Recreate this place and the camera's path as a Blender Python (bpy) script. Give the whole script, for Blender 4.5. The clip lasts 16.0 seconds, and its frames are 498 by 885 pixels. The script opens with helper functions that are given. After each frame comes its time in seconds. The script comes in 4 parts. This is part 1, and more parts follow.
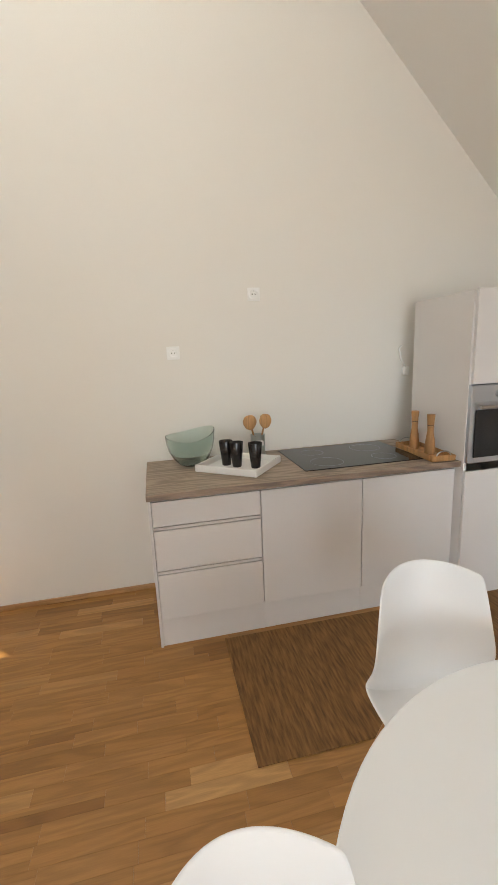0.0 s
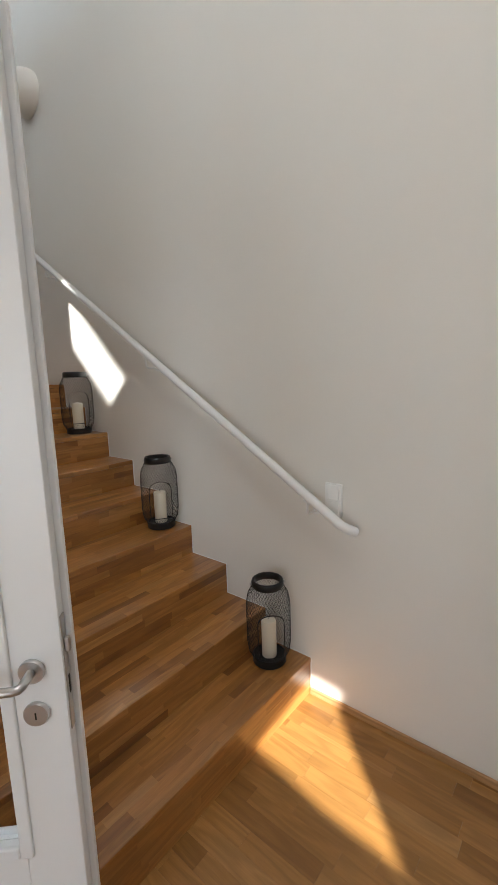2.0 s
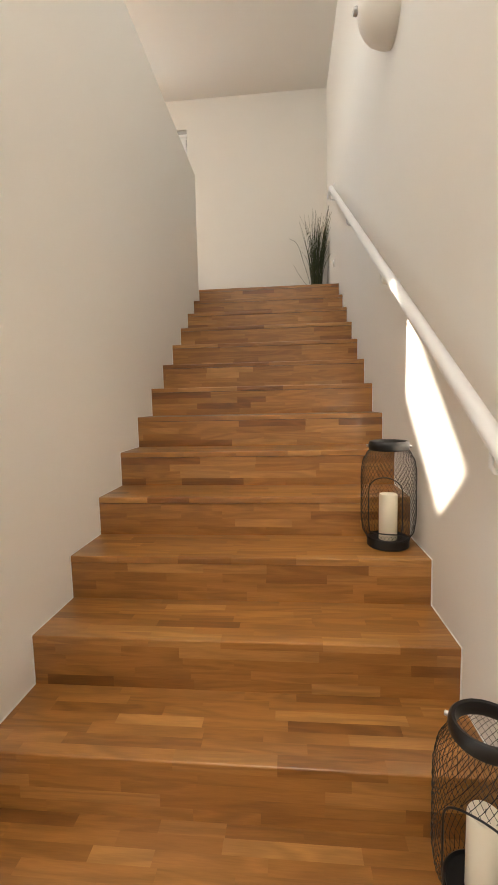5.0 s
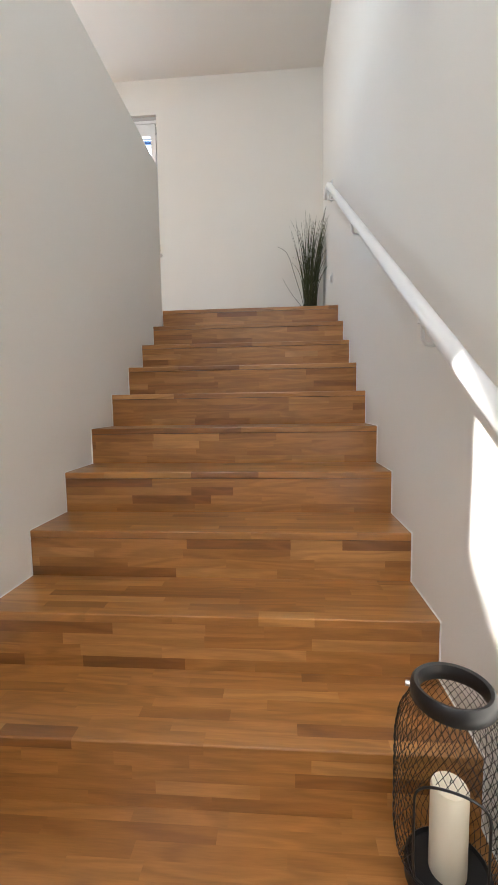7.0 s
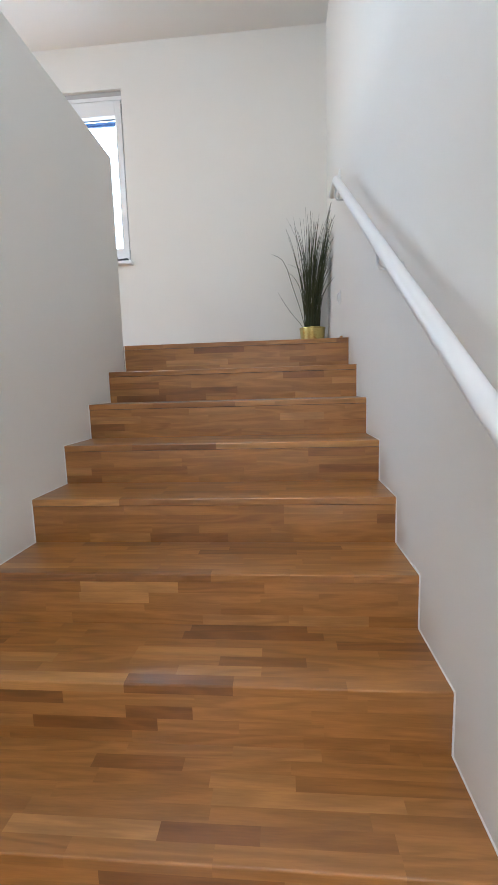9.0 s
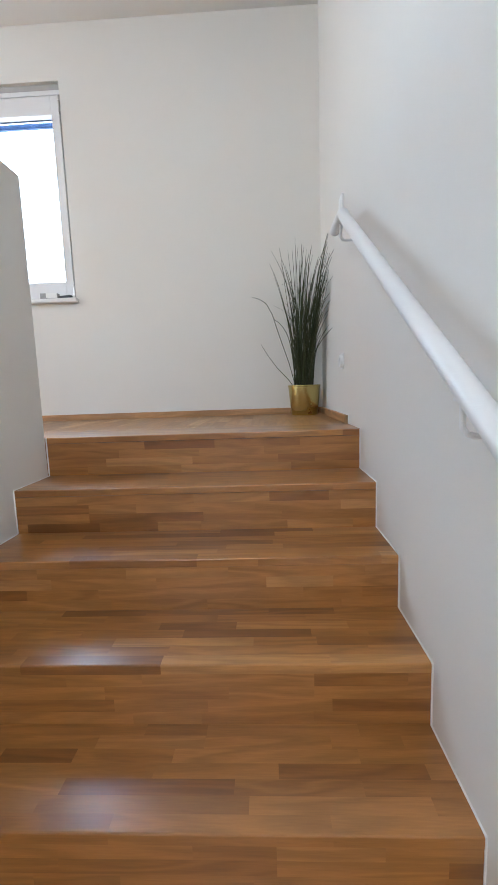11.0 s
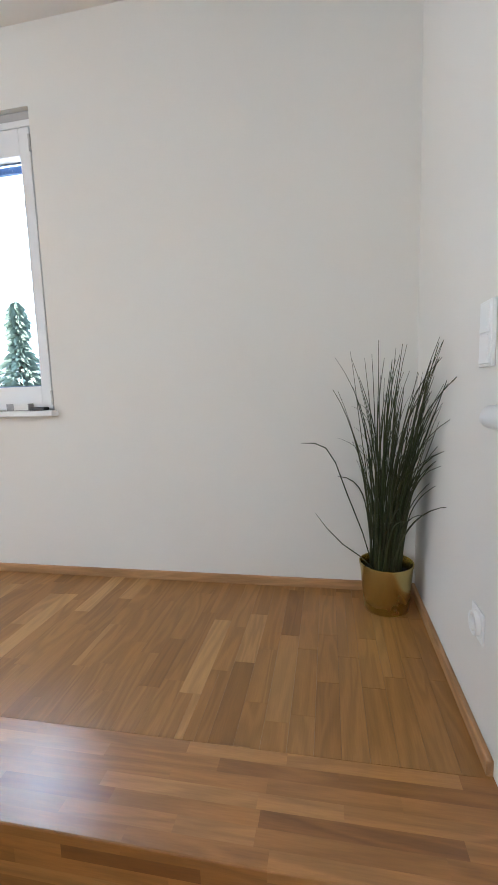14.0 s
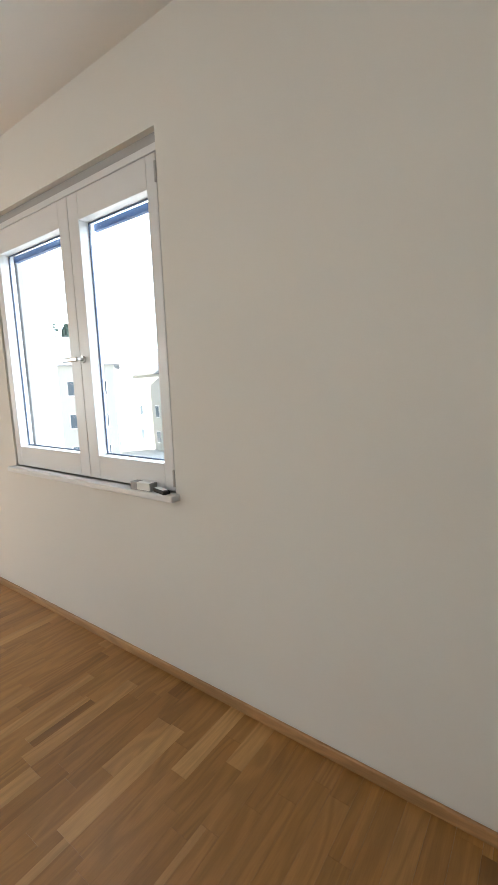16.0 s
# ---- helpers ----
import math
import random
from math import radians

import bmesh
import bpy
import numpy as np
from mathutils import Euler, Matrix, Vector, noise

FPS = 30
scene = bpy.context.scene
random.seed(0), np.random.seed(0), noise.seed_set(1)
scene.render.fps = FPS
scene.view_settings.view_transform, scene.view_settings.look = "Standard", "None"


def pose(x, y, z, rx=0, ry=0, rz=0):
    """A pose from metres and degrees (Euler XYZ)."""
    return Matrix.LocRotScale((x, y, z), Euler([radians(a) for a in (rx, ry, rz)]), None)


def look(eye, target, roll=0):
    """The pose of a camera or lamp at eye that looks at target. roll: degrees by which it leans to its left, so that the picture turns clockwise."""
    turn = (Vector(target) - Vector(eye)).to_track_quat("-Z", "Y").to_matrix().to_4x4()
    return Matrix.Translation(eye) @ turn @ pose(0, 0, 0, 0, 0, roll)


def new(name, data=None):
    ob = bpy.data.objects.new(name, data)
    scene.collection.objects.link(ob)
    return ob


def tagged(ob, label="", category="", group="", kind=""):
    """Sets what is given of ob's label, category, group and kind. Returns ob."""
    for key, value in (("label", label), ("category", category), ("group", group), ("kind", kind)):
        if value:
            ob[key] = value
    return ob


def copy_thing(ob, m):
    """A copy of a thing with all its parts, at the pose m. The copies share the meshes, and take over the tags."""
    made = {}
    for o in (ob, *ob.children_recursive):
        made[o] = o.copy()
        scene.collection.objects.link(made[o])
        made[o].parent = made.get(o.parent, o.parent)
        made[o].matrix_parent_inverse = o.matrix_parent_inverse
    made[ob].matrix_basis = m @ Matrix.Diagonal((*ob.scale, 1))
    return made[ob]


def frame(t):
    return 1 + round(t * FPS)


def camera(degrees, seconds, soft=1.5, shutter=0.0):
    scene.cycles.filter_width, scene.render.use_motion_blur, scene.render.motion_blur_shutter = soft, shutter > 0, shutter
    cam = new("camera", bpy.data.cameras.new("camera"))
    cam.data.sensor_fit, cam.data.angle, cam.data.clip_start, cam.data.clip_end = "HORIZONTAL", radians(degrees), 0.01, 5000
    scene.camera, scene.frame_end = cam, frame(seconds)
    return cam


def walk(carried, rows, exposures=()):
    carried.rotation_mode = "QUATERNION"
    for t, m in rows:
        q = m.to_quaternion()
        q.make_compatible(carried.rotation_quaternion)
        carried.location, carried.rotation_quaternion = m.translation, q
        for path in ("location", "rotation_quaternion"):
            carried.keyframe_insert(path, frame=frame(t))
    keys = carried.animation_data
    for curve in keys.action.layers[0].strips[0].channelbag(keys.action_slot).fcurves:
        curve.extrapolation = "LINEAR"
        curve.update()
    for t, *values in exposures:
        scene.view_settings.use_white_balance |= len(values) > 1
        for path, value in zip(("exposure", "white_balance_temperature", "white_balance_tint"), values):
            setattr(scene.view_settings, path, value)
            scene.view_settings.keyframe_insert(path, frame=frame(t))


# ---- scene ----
cam = camera(61.3, 16.0)
PATH = [
    (0, (-0.112, -0.108, 1.547), (0.306, 1.804, 1.131), -2.5),
    (0.5, (-0.240, 0.144, 1.475), (-0.306, 2.115, 1.136), -2.4),
    (1, (-0.400, 0.418, 1.525), (-0.930, 2.315, 1.178), -1.9),
    (1.5, (-0.572, 0.723, 1.542), (-1.507, 2.466, 1.243), -2.3),
    (2, (-0.659, 1.018, 1.547), (-1.922, 2.54, 1.245), -1.9),
    (2.5, (-0.693, 1.33, 1.577), (-2.331, 2.429, 1.247), -0.2),
    (3, (-0.799, 1.633, 1.575), (-2.684, 2.231, 1.274), -1.3),
    (3.5, (-0.992, 1.808, 1.6), (-2.961, 2.064, 1.356), -0.8),
    (6, (-2.259, 2.199, 1.936), (-4.235, 1.956, 1.747), -1.6),
    (6.5, (-2.465, 2.192, 2.018), (-4.442, 1.947, 1.841), -1.0),
    (7, (-2.666, 2.199, 2.176), (-4.652, 2.047, 1.992), -0.9),
    (7.5, (-2.863, 2.242, 2.291), (-4.845, 2.068, 2.089), -0.6),
    (8, (-3.058, 2.212, 2.384), (-5.041, 2.045, 2.182), -0.8),
    (8.5, (-3.245, 2.218, 2.508), (-5.228, 2.125, 2.266), -1.5),
    (9, (-3.426, 2.243, 2.643), (-5.403, 2.082, 2.384), -1.7),
    (11.5, (-4.392, 2.247, 3.231), (-6.374, 2.172, 2.975), -2.0),
    (12, (-4.55, 2.251, 3.362), (-6.524, 2.028, 3.132), -1.1),
    (12.5, (-4.729, 2.225, 3.504), (-6.708, 2.024, 3.296), -1.6),
    (13, (-4.928, 2.283, 3.585), (-6.898, 2.009, 3.37), -2.0),
    (13.5, (-5.144, 2.303, 3.697), (-7.087, 1.9, 3.446), -1.8),
    (14, (-5.345, 2.277, 3.841), (-7.295, 1.906, 3.598), -1.9),
    (14.5, (-5.529, 2.296, 3.947), (-7.478, 1.906, 3.727), -1.4),
    (15, (-5.668, 2.295, 4.056), (-7.588, 1.791, 3.812), -2.0),
    (15.5, (-5.858, 2.227, 4.162), (-7.719, 1.546, 3.891), -2.8),
    (16, (-6.042, 2.183, 4.226), (-7.644, 1.020, 3.942), -2.0),
]
EXPOSURES = [
    (0, 2.1, 6600, 8), (0.6, 1.95, 6200, 8), (2, 1.75, 6000, 8), (3.5, 2.55, 6400, 10), (6, 2.7, 7300, 12), (7, 2.75, 6000, 10), (9, 2.85, 5550, 9),
    (12.5, 2.7, 5550, 9), (14, 2.65, 5650, 9), (15.4, 2.5, 5750, 8), (16, 2.1, 6400, 8)]
walk(cam, [(t, look(eye, target, roll)) for t, eye, target, roll in PATH], EXPOSURES)

# ---- fitted sizes of the place ----
WALL_Y = 2.65                 # long wall beside kitchen and stairs
STAIR_Y = 1.265               # stair face of the parapet wall
STEP_X, GOING, RISE, STEPS = -1.66, 0.2735, 0.172, 17
TOP_Z = STEPS * RISE          # upper floor
TOP_X = STEP_X - (STEPS - 1) * GOING
WEST_X = -7.235               # window wall upstairs
CEIL_Z = 5.515
KITCHEN_W = -2.06             # west wall of the kitchen
SOUTH_Y, EAST_X = -3.2, 3.2
FLOOR_Z = -0.02               # kitchen floor
PARAPET_Z = 4.01
X0, X1, X2, X3, X4 = -0.18, 0.396, 0.995, 1.597, 2.197   # kitchen unit joints


def roof_z(x):
    return min(CEIL_Z, 4.823 - 0.974 * x)


# ---- light ----
SUN_WAY = Vector((-0.64, 0.55, -0.536)).normalized()
world = bpy.data.worlds.new("sky")
scene.world = world
world.use_nodes = True
wn = world.node_tree
sky = wn.nodes.new("ShaderNodeTexSky")
sky.sky_type, sky.sun_disc = "NISHITA", False
sky.sun_elevation = math.asin(-SUN_WAY.z)
sky.sun_rotation = math.atan2(-SUN_WAY.x, -SUN_WAY.y)
wn.links.new(sky.outputs[0], wn.nodes["Background"].inputs[0])
wn.nodes["Background"].inputs[1].default_value = 0.05

sun = new("sun", bpy.data.lights.new("sun", "SUN"))
sun.data.energy, sun.data.angle, sun.data.color = 5.0, radians(0.6), (1.0, 0.93, 0.82)
sun.matrix_world = look((0, 0, 12), Vector((0, 0, 12)) + SUN_WAY)


def fill_light(name, eye, target, width, height, energy, color):
    """An added area lamp, out of view, that stands in for daylight."""
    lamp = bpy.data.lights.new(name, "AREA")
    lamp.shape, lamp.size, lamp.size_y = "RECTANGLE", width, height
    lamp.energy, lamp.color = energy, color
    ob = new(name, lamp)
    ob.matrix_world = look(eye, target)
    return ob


# Two added fill lamps in assumed, unseen openings of the south walls.
fill_light("fill_kitchen_south", (0.2, SOUTH_Y + 0.03, 1.15), (0.2, 0, 1.15), 2.4, 2.0, 9.5, (0.93, 0.96, 1.0))
fill_light("fill_upper_south", (-4.6, SOUTH_Y + 0.03, 4.35), (-4.6, 0, 4.0), 2.4, 1.2, 7.0, (0.84, 0.93, 1.0))
# Three added fill lamps below the closed ceiling; no roof window exists there.
fill_light("fill_stair_foot", (-0.62, 0.85, 5.18), (-2.2, 2.0, 0.4), 0.8, 0.9, 10.0, (1.0, 0.97, 0.92))
fill_light("fill_upper_ceiling", (-4.4, 0.25, CEIL_Z - 0.02), (-4.2, 2.65, 2.9), 2.2, 0.9, 3.2, (0.84, 0.93, 1.0))
fill_light("fill_stair_ceiling", (-2.7, 2.05, CEIL_Z - 0.02), (-2.9, 1.9, 0), 1.1, 0.7, 2.5, (0.95, 0.97, 1.0))

# ---- materials ----


def material(name, color, rough=0.5, metal=0.0, bump=0.0, bump_scale=60.0, vary=0.0, vary_scale=2.0, coat=0.0):
    m = bpy.data.materials.new(name)
    m.use_nodes = True
    nt = m.node_tree
    b = nt.nodes["Principled BSDF"]
    b.inputs["Base Color"].default_value = (*color, 1)
    b.inputs["Roughness"].default_value = rough
    b.inputs["Metallic"].default_value = metal
    b.inputs["Coat Weight"].default_value = coat
    geo = nt.nodes.new("ShaderNodeNewGeometry")
    if vary:
        n1 = nt.nodes.new("ShaderNodeTexNoise")
        n1.inputs["Scale"].default_value, n1.inputs["Detail"].default_value = vary_scale, 5
        nt.links.new(geo.outputs["Position"], n1.inputs["Vector"])
        mix = nt.nodes.new("ShaderNodeMix")
        mix.data_type = "RGBA"
        mix.inputs[6].default_value = (*[c * (1 - vary) for c in color], 1)
        mix.inputs[7].default_value = (*[min(1, c * (1 + vary)) for c in color], 1)
        nt.links.new(n1.outputs["Fac"], mix.inputs[0])
        nt.links.new(mix.outputs[2], b.inputs["Base Color"])
        rr = nt.nodes.new("ShaderNodeMapRange")
        rr.inputs["To Min"].default_value, rr.inputs["To Max"].default_value = max(0.02, rough - 0.07), min(1, rough + 0.07)
        nt.links.new(n1.outputs["Fac"], rr.inputs["Value"])
        nt.links.new(rr.outputs[0], b.inputs["Roughness"])
    if bump:
        n2 = nt.nodes.new("ShaderNodeTexNoise")
        n2.inputs["Scale"].default_value, n2.inputs["Detail"].default_value = bump_scale, 4
        nt.links.new(geo.outputs["Position"], n2.inputs["Vector"])
        bp = nt.nodes.new("ShaderNodeBump")
        bp.inputs["Strength"].default_value, bp.inputs["Distance"].default_value = bump, 0.004
        nt.links.new(n2.outputs["Fac"], bp.inputs["Height"])
        nt.links.new(bp.outputs[0], b.inputs["Normal"])
    return m


def wood(name, axis, tones, rough=0.35, source="island", grain=1.0, coat=0.15):
    """Oak or the like: tones run dark to light; one tone a stave, with grain along axis (0, 1 or 2)."""
    m = bpy.data.materials.new(name)
    m.use_nodes = True
    nt = m.node_tree
    b = nt.nodes["Principled BSDF"]
    geo = nt.nodes.new("ShaderNodeNewGeometry")
    if source == "island":
        rnd = geo.outputs["Random Per Island"]
    else:
        rnd = nt.nodes.new("ShaderNodeObjectInfo").outputs["Random"]
    off = nt.nodes.new("ShaderNodeVectorMath")
    off.operation = "MULTIPLY_ADD"
    comb = nt.nodes.new("ShaderNodeCombineXYZ")
    for k in range(3):
        nt.links.new(rnd, comb.inputs[k])
    off.inputs[1].default_value = (17.0, 23.0, 31.0)
    nt.links.new(comb.outputs[0], off.inputs[0])
    nt.links.new(geo.outputs["Position"], off.inputs[2])
    mp = nt.nodes.new("ShaderNodeMapping")
    sc = [85.0, 85.0, 85.0]
    sc[axis] = 6.0
    mp.inputs["Scale"].default_value = sc
    nt.links.new(off.outputs[0], mp.inputs["Vector"])
    fine = nt.nodes.new("ShaderNodeTexNoise")
    fine.inputs["Scale"].default_value, fine.inputs["Detail"].default_value = 3.2, 6
    nt.links.new(mp.outputs[0], fine.inputs["Vector"])
    mp2 = nt.nodes.new("ShaderNodeMapping")
    sc2 = [11.0, 11.0, 11.0]
    sc2[axis] = 1.3
    mp2.inputs["Scale"].default_value = sc2
    nt.links.new(off.outputs[0], mp2.inputs["Vector"])
    swirl = nt.nodes.new("ShaderNodeTexNoise")
    swirl.inputs["Scale"].default_value, swirl.inputs["Detail"].default_value = 1.0, 2
    swirl.inputs["Distortion"].default_value = 0.6
    nt.links.new(mp2.outputs[0], swirl.inputs["Vector"])
    rings = nt.nodes.new("ShaderNodeMath")
    rings.operation = "MULTIPLY"
    rings.inputs[1].default_value = 36.0
    nt.links.new(swirl.outputs["Fac"], rings.inputs[0])
    sine = nt.nodes.new("ShaderNodeMath")
    sine.operation = "SINE"
    nt.links.new(rings.outputs[0], sine.inputs[0])
    ramp = nt.nodes.new("ShaderNodeValToRGB")
    cr = ramp.color_ramp
    while len(cr.elements) < len(tones):
        cr.elements.new(0.5)
    for k, c in enumerate(tones):
        cr.elements[k].position = k / (len(tones) - 1)
        cr.elements[k].color = (*c, 1)
    nt.links.new(rnd, ramp.inputs[0])
    # grain darkens the stave in fine streaks and broader rings
    g1 = nt.nodes.new("ShaderNodeMapRange")
    g1.inputs["From Min"].default_value, g1.inputs["From Max"].default_value = 0.3, 0.7
    g1.inputs["To Min"].default_value, g1.inputs["To Max"].default_value = 1 - 0.12 * grain, 1 + 0.07 * grain
    nt.links.new(fine.outputs["Fac"], g1.inputs["Value"])
    g2 = nt.nodes.new("ShaderNodeMapRange")
    g2.inputs["From Min"].default_value = -1.0
    g2.inputs["To Min"].default_value, g2.inputs["To Max"].default_value = 1 - 0.20 * grain, 1 + 0.08 * grain
    nt.links.new(sine.outputs[0], g2.inputs["Value"])
    mul = nt.nodes.new("ShaderNodeMath")
    mul.operation = "MULTIPLY"
    nt.links.new(g1.outputs[0], mul.inputs[0])
    nt.links.new(g2.outputs[0], mul.inputs[1])
    tint = nt.nodes.new("ShaderNodeVectorMath")
    tint.operation = "SCALE"
    nt.links.new(ramp.outputs[0], tint.inputs[0])
    nt.links.new(mul.outputs[0], tint.inputs["Scale"])
    nt.links.new(tint.outputs[0], b.inputs["Base Color"])
    rr = nt.nodes.new("ShaderNodeMapRange")
    rr.inputs["To Min"].default_value, rr.inputs["To Max"].default_value = rough - 0.05, rough + 0.12
    nt.links.new(fine.outputs["Fac"], rr.inputs["Value"])
    nt.links.new(rr.outputs[0], b.inputs["Roughness"])
    b.inputs["Coat Weight"].default_value = coat
    b.inputs["Coat Roughness"].default_value = 0.27
    bp = nt.nodes.new("ShaderNodeBump")
    bp.inputs["Strength"].default_value, bp.inputs["Distance"].default_value = 0.08, 0.002
    nt.links.new(fine.outputs["Fac"], bp.inputs["Height"])
    nt.links.new(bp.outputs[0], b.inputs["Normal"])
    return m


PARQUET = [(0.25, 0.112, 0.026), (0.33, 0.156, 0.040), (0.37, 0.178, 0.047), (0.39, 0.19, 0.051), (0.34, 0.162, 0.041), (0.40, 0.196, 0.054), (0.37, 0.18, 0.049), (0.53, 0.30, 0.11)]
STAVES = [(0.22, 0.083, 0.017), (0.335, 0.140, 0.031), (0.39, 0.168, 0.039), (0.42, 0.186, 0.045), (0.35, 0.147, 0.033), (0.40, 0.175, 0.042), (0.50, 0.245, 0.07)]
M_STAIR = wood("oiled_oak_staves", 1, STAVES, rough=0.3, coat=0.8, grain=0.9)
M_STAIR_PIECE = wood("oiled_oak_stave", 1, STAVES, rough=0.3, source="object", coat=0.8, grain=0.9)
M_PARQUET = wood("oak_parquet", 0, PARQUET, rough=0.36, source="object", grain=0.8)
M_PARQUET_REST = wood("oak_parquet_rest", 0, PARQUET, rough=0.36, grain=0.8)
M_BASE = wood("oak_baseboard", 0, [(0.46, 0.25, 0.105), (0.50, 0.28, 0.125)], rough=0.4)
M_BASE_Y = wood("oak_baseboard_cross", 1, [(0.46, 0.25, 0.105), (0.50, 0.28, 0.125)], rough=0.4)
M_WORKTOP = wood("grey_oak_laminate", 0, [(0.27, 0.20, 0.145), (0.36, 0.28, 0.21), (0.22, 0.155, 0.11)], rough=0.5, grain=1.6, coat=0)
M_BAMBOO = wood("warm_turned_wood", 2, [(0.42, 0.21, 0.075), (0.48, 0.26, 0.10)], rough=0.45, coat=0)
M_WALL = material("wall_paint", (0.79, 0.765, 0.715), 0.92, bump=0.12, bump_scale=180, vary=0.02, vary_scale=1.3)
M_CEIL = material("ceiling_paint", (0.76, 0.74, 0.70), 0.95, bump=0.1, bump_scale=150, vary=0.012, vary_scale=1.1)
M_WHITE = material("white_lacquer", (0.85, 0.86, 0.87), 0.35, bump=0.02, bump_scale=40, vary=0.01)
M_CAB = material("matt_white_cabinet_front", (0.67, 0.64, 0.62), 0.5, bump=0.02, bump_scale=60, vary=0.012)
M_PLASTIC = material("white_shell_plastic", (0.82, 0.82, 0.82), 0.42, bump=0.01, bump_scale=30, vary=0.01)
M_SWITCH = material("switch_plastic", (0.86, 0.86, 0.84), 0.35)
M_RAIL = material("white_painted_rail", (0.80, 0.80, 0.79), 0.32, bump=0.03, bump_scale=25, vary=0.015)
M_STEEL = material("brushed_steel", (0.55, 0.54, 0.53), 0.32, metal=1.0, bump=0.03, bump_scale=200)
M_BLACK = material("black_powder_coated_metal", (0.018, 0.018, 0.019), 0.42, metal=0.3, bump=0.05, bump_scale=120)
M_DARK = material("dark_gap", (0.02, 0.018, 0.016), 0.8)
M_CANDLE = material("ivory_wax", (0.78, 0.72, 0.58), 0.5, bump=0.04, bump_scale=30, vary=0.02)
M_GOLD = material("brushed_brass_pot", (0.55, 0.44, 0.16), 0.27, metal=1.0, bump=0.04, bump_scale=90, vary=0.05)
M_SOIL = material("dark_soil", (0.02, 0.015, 0.011), 0.95, bump=0.8, bump_scale=90)
M_HOB = material("black_glass_hob", (0.012, 0.012, 0.013), 0.07)
M_OVEN_GLASS = material("black_oven_glass", (0.010, 0.010, 0.012), 0.06)
M_ALU = material("oven_steel_panel", (0.50, 0.52, 0.56), 0.35, metal=0.9)
M_TUMBLER = material("near_black_ceramic", (0.014, 0.011, 0.010), 0.22)
M_TRAYW = material("white_tray_lacquer", (0.78, 0.76, 0.73), 0.4)
M_TIN = material("galvanised_tin", (0.52, 0.56, 0.55), 0.3, metal=0.85, vary=0.06, vary_scale=30)
M_LAMP = material("plaster_shade", (0.79, 0.755, 0.70), 0.7, vary=0.02)
M_PVC = material("white_window_plastic", (0.80, 0.80, 0.80), 0.3)
M_SHUTTER = material("grey_shutter_box", (0.45, 0.44, 0.43), 0.6, vary=0.03)
# The blue in this colour stands for sky light on the sash reveal.
M_GASKET = material("blue_tinted_gasket", (0.10, 0.14, 0.22), 0.6)
M_BLIND = material("blue_grey_blind_rail", (0.05, 0.11, 0.28), 0.4)
M_GRASS = wood("dry_green_grass_blade", 2, [(0.024, 0.034, 0.010), (0.05, 0.066, 0.018), (0.075, 0.08, 0.034), (0.04, 0.046, 0.018)], rough=0.5, coat=0)
M_FACADE = material("pale_render", (0.48, 0.47, 0.43), 0.9, bump=0.1, bump_scale=8, vary=0.04)
M_ROOF = material("grey_roof", (0.22, 0.23, 0.25), 0.8, vary=0.08)
M_PANE = material("far_window_pane", (0.08, 0.11, 0.14), 0.15)
M_PALE_GROUND = material("pale_ground", (0.42, 0.42, 0.41), 0.9, vary=0.15, vary_scale=0.3)
# Needle green is paled towards grey, which puts distance haze into the colour.
M_NEEDLE = material("conifer_needles", (0.10, 0.14, 0.11), 0.8, vary=0.3, vary_scale=3)
M_BARK = material("bark", (0.09, 0.065, 0.045), 0.9, bump=0.5, bump_scale=12)
M_CARD = material("grey_printed_card", (0.33, 0.33, 0.33), 0.6, vary=0.25, vary_scale=60)


def glass(name, color, rough=0.02, ior=1.45):
    m = bpy.data.materials.new(name)
    m.use_nodes = True
    b = m.node_tree.nodes["Principled BSDF"]
    b.inputs["Base Color"].default_value = (*color, 1)
    b.inputs["Roughness"].default_value = rough
    b.inputs["Transmission Weight"].default_value = 1.0
    b.inputs["IOR"].default_value = ior
    return m


M_GLASS = glass("clear_pane", (0.98, 0.99, 0.99), 0.0, 1.06)
M_BOWL = glass("sea_green_glass", (0.84, 0.93, 0.90), 0.03, 1.3)


def rug_material():
    m = material("woven_jute", (0.17, 0.105, 0.055), 0.95)
    nt = m.node_tree
    b = nt.nodes["Principled BSDF"]
    geo = nt.nodes.new("ShaderNodeNewGeometry")
    mp = nt.nodes.new("ShaderNodeMapping")
    mp.inputs["Scale"].default_value = (95, 11, 60)
    nt.links.new(geo.outputs["Position"], mp.inputs["Vector"])
    n = nt.nodes.new("ShaderNodeTexNoise")
    n.inputs["Scale"].default_value, n.inputs["Detail"].default_value = 1.0, 5
    nt.links.new(mp.outputs[0], n.inputs["Vector"])
    r = nt.nodes.new("ShaderNodeValToRGB")
    r.color_ramp.elements[0].position, r.color_ramp.elements[0].color = 0.3, (0.115, 0.056, 0.019, 1)
    r.color_ramp.elements[1].position, r.color_ramp.elements[1].color = 0.72, (0.27, 0.135, 0.045, 1)
    nt.links.new(n.outputs["Fac"], r.inputs[0])
    nt.links.new(r.outputs[0], b.inputs["Base Color"])
    bp = nt.nodes.new("ShaderNodeBump")
    bp.inputs["Strength"].default_value, bp.inputs["Distance"].default_value = 0.6, 0.004
    nt.links.new(n.outputs["Fac"], bp.inputs["Height"])
    nt.links.new(bp.outputs[0], b.inputs["Normal"])
    return m


M_RUG = rug_material()

# ---- mesh helpers ----


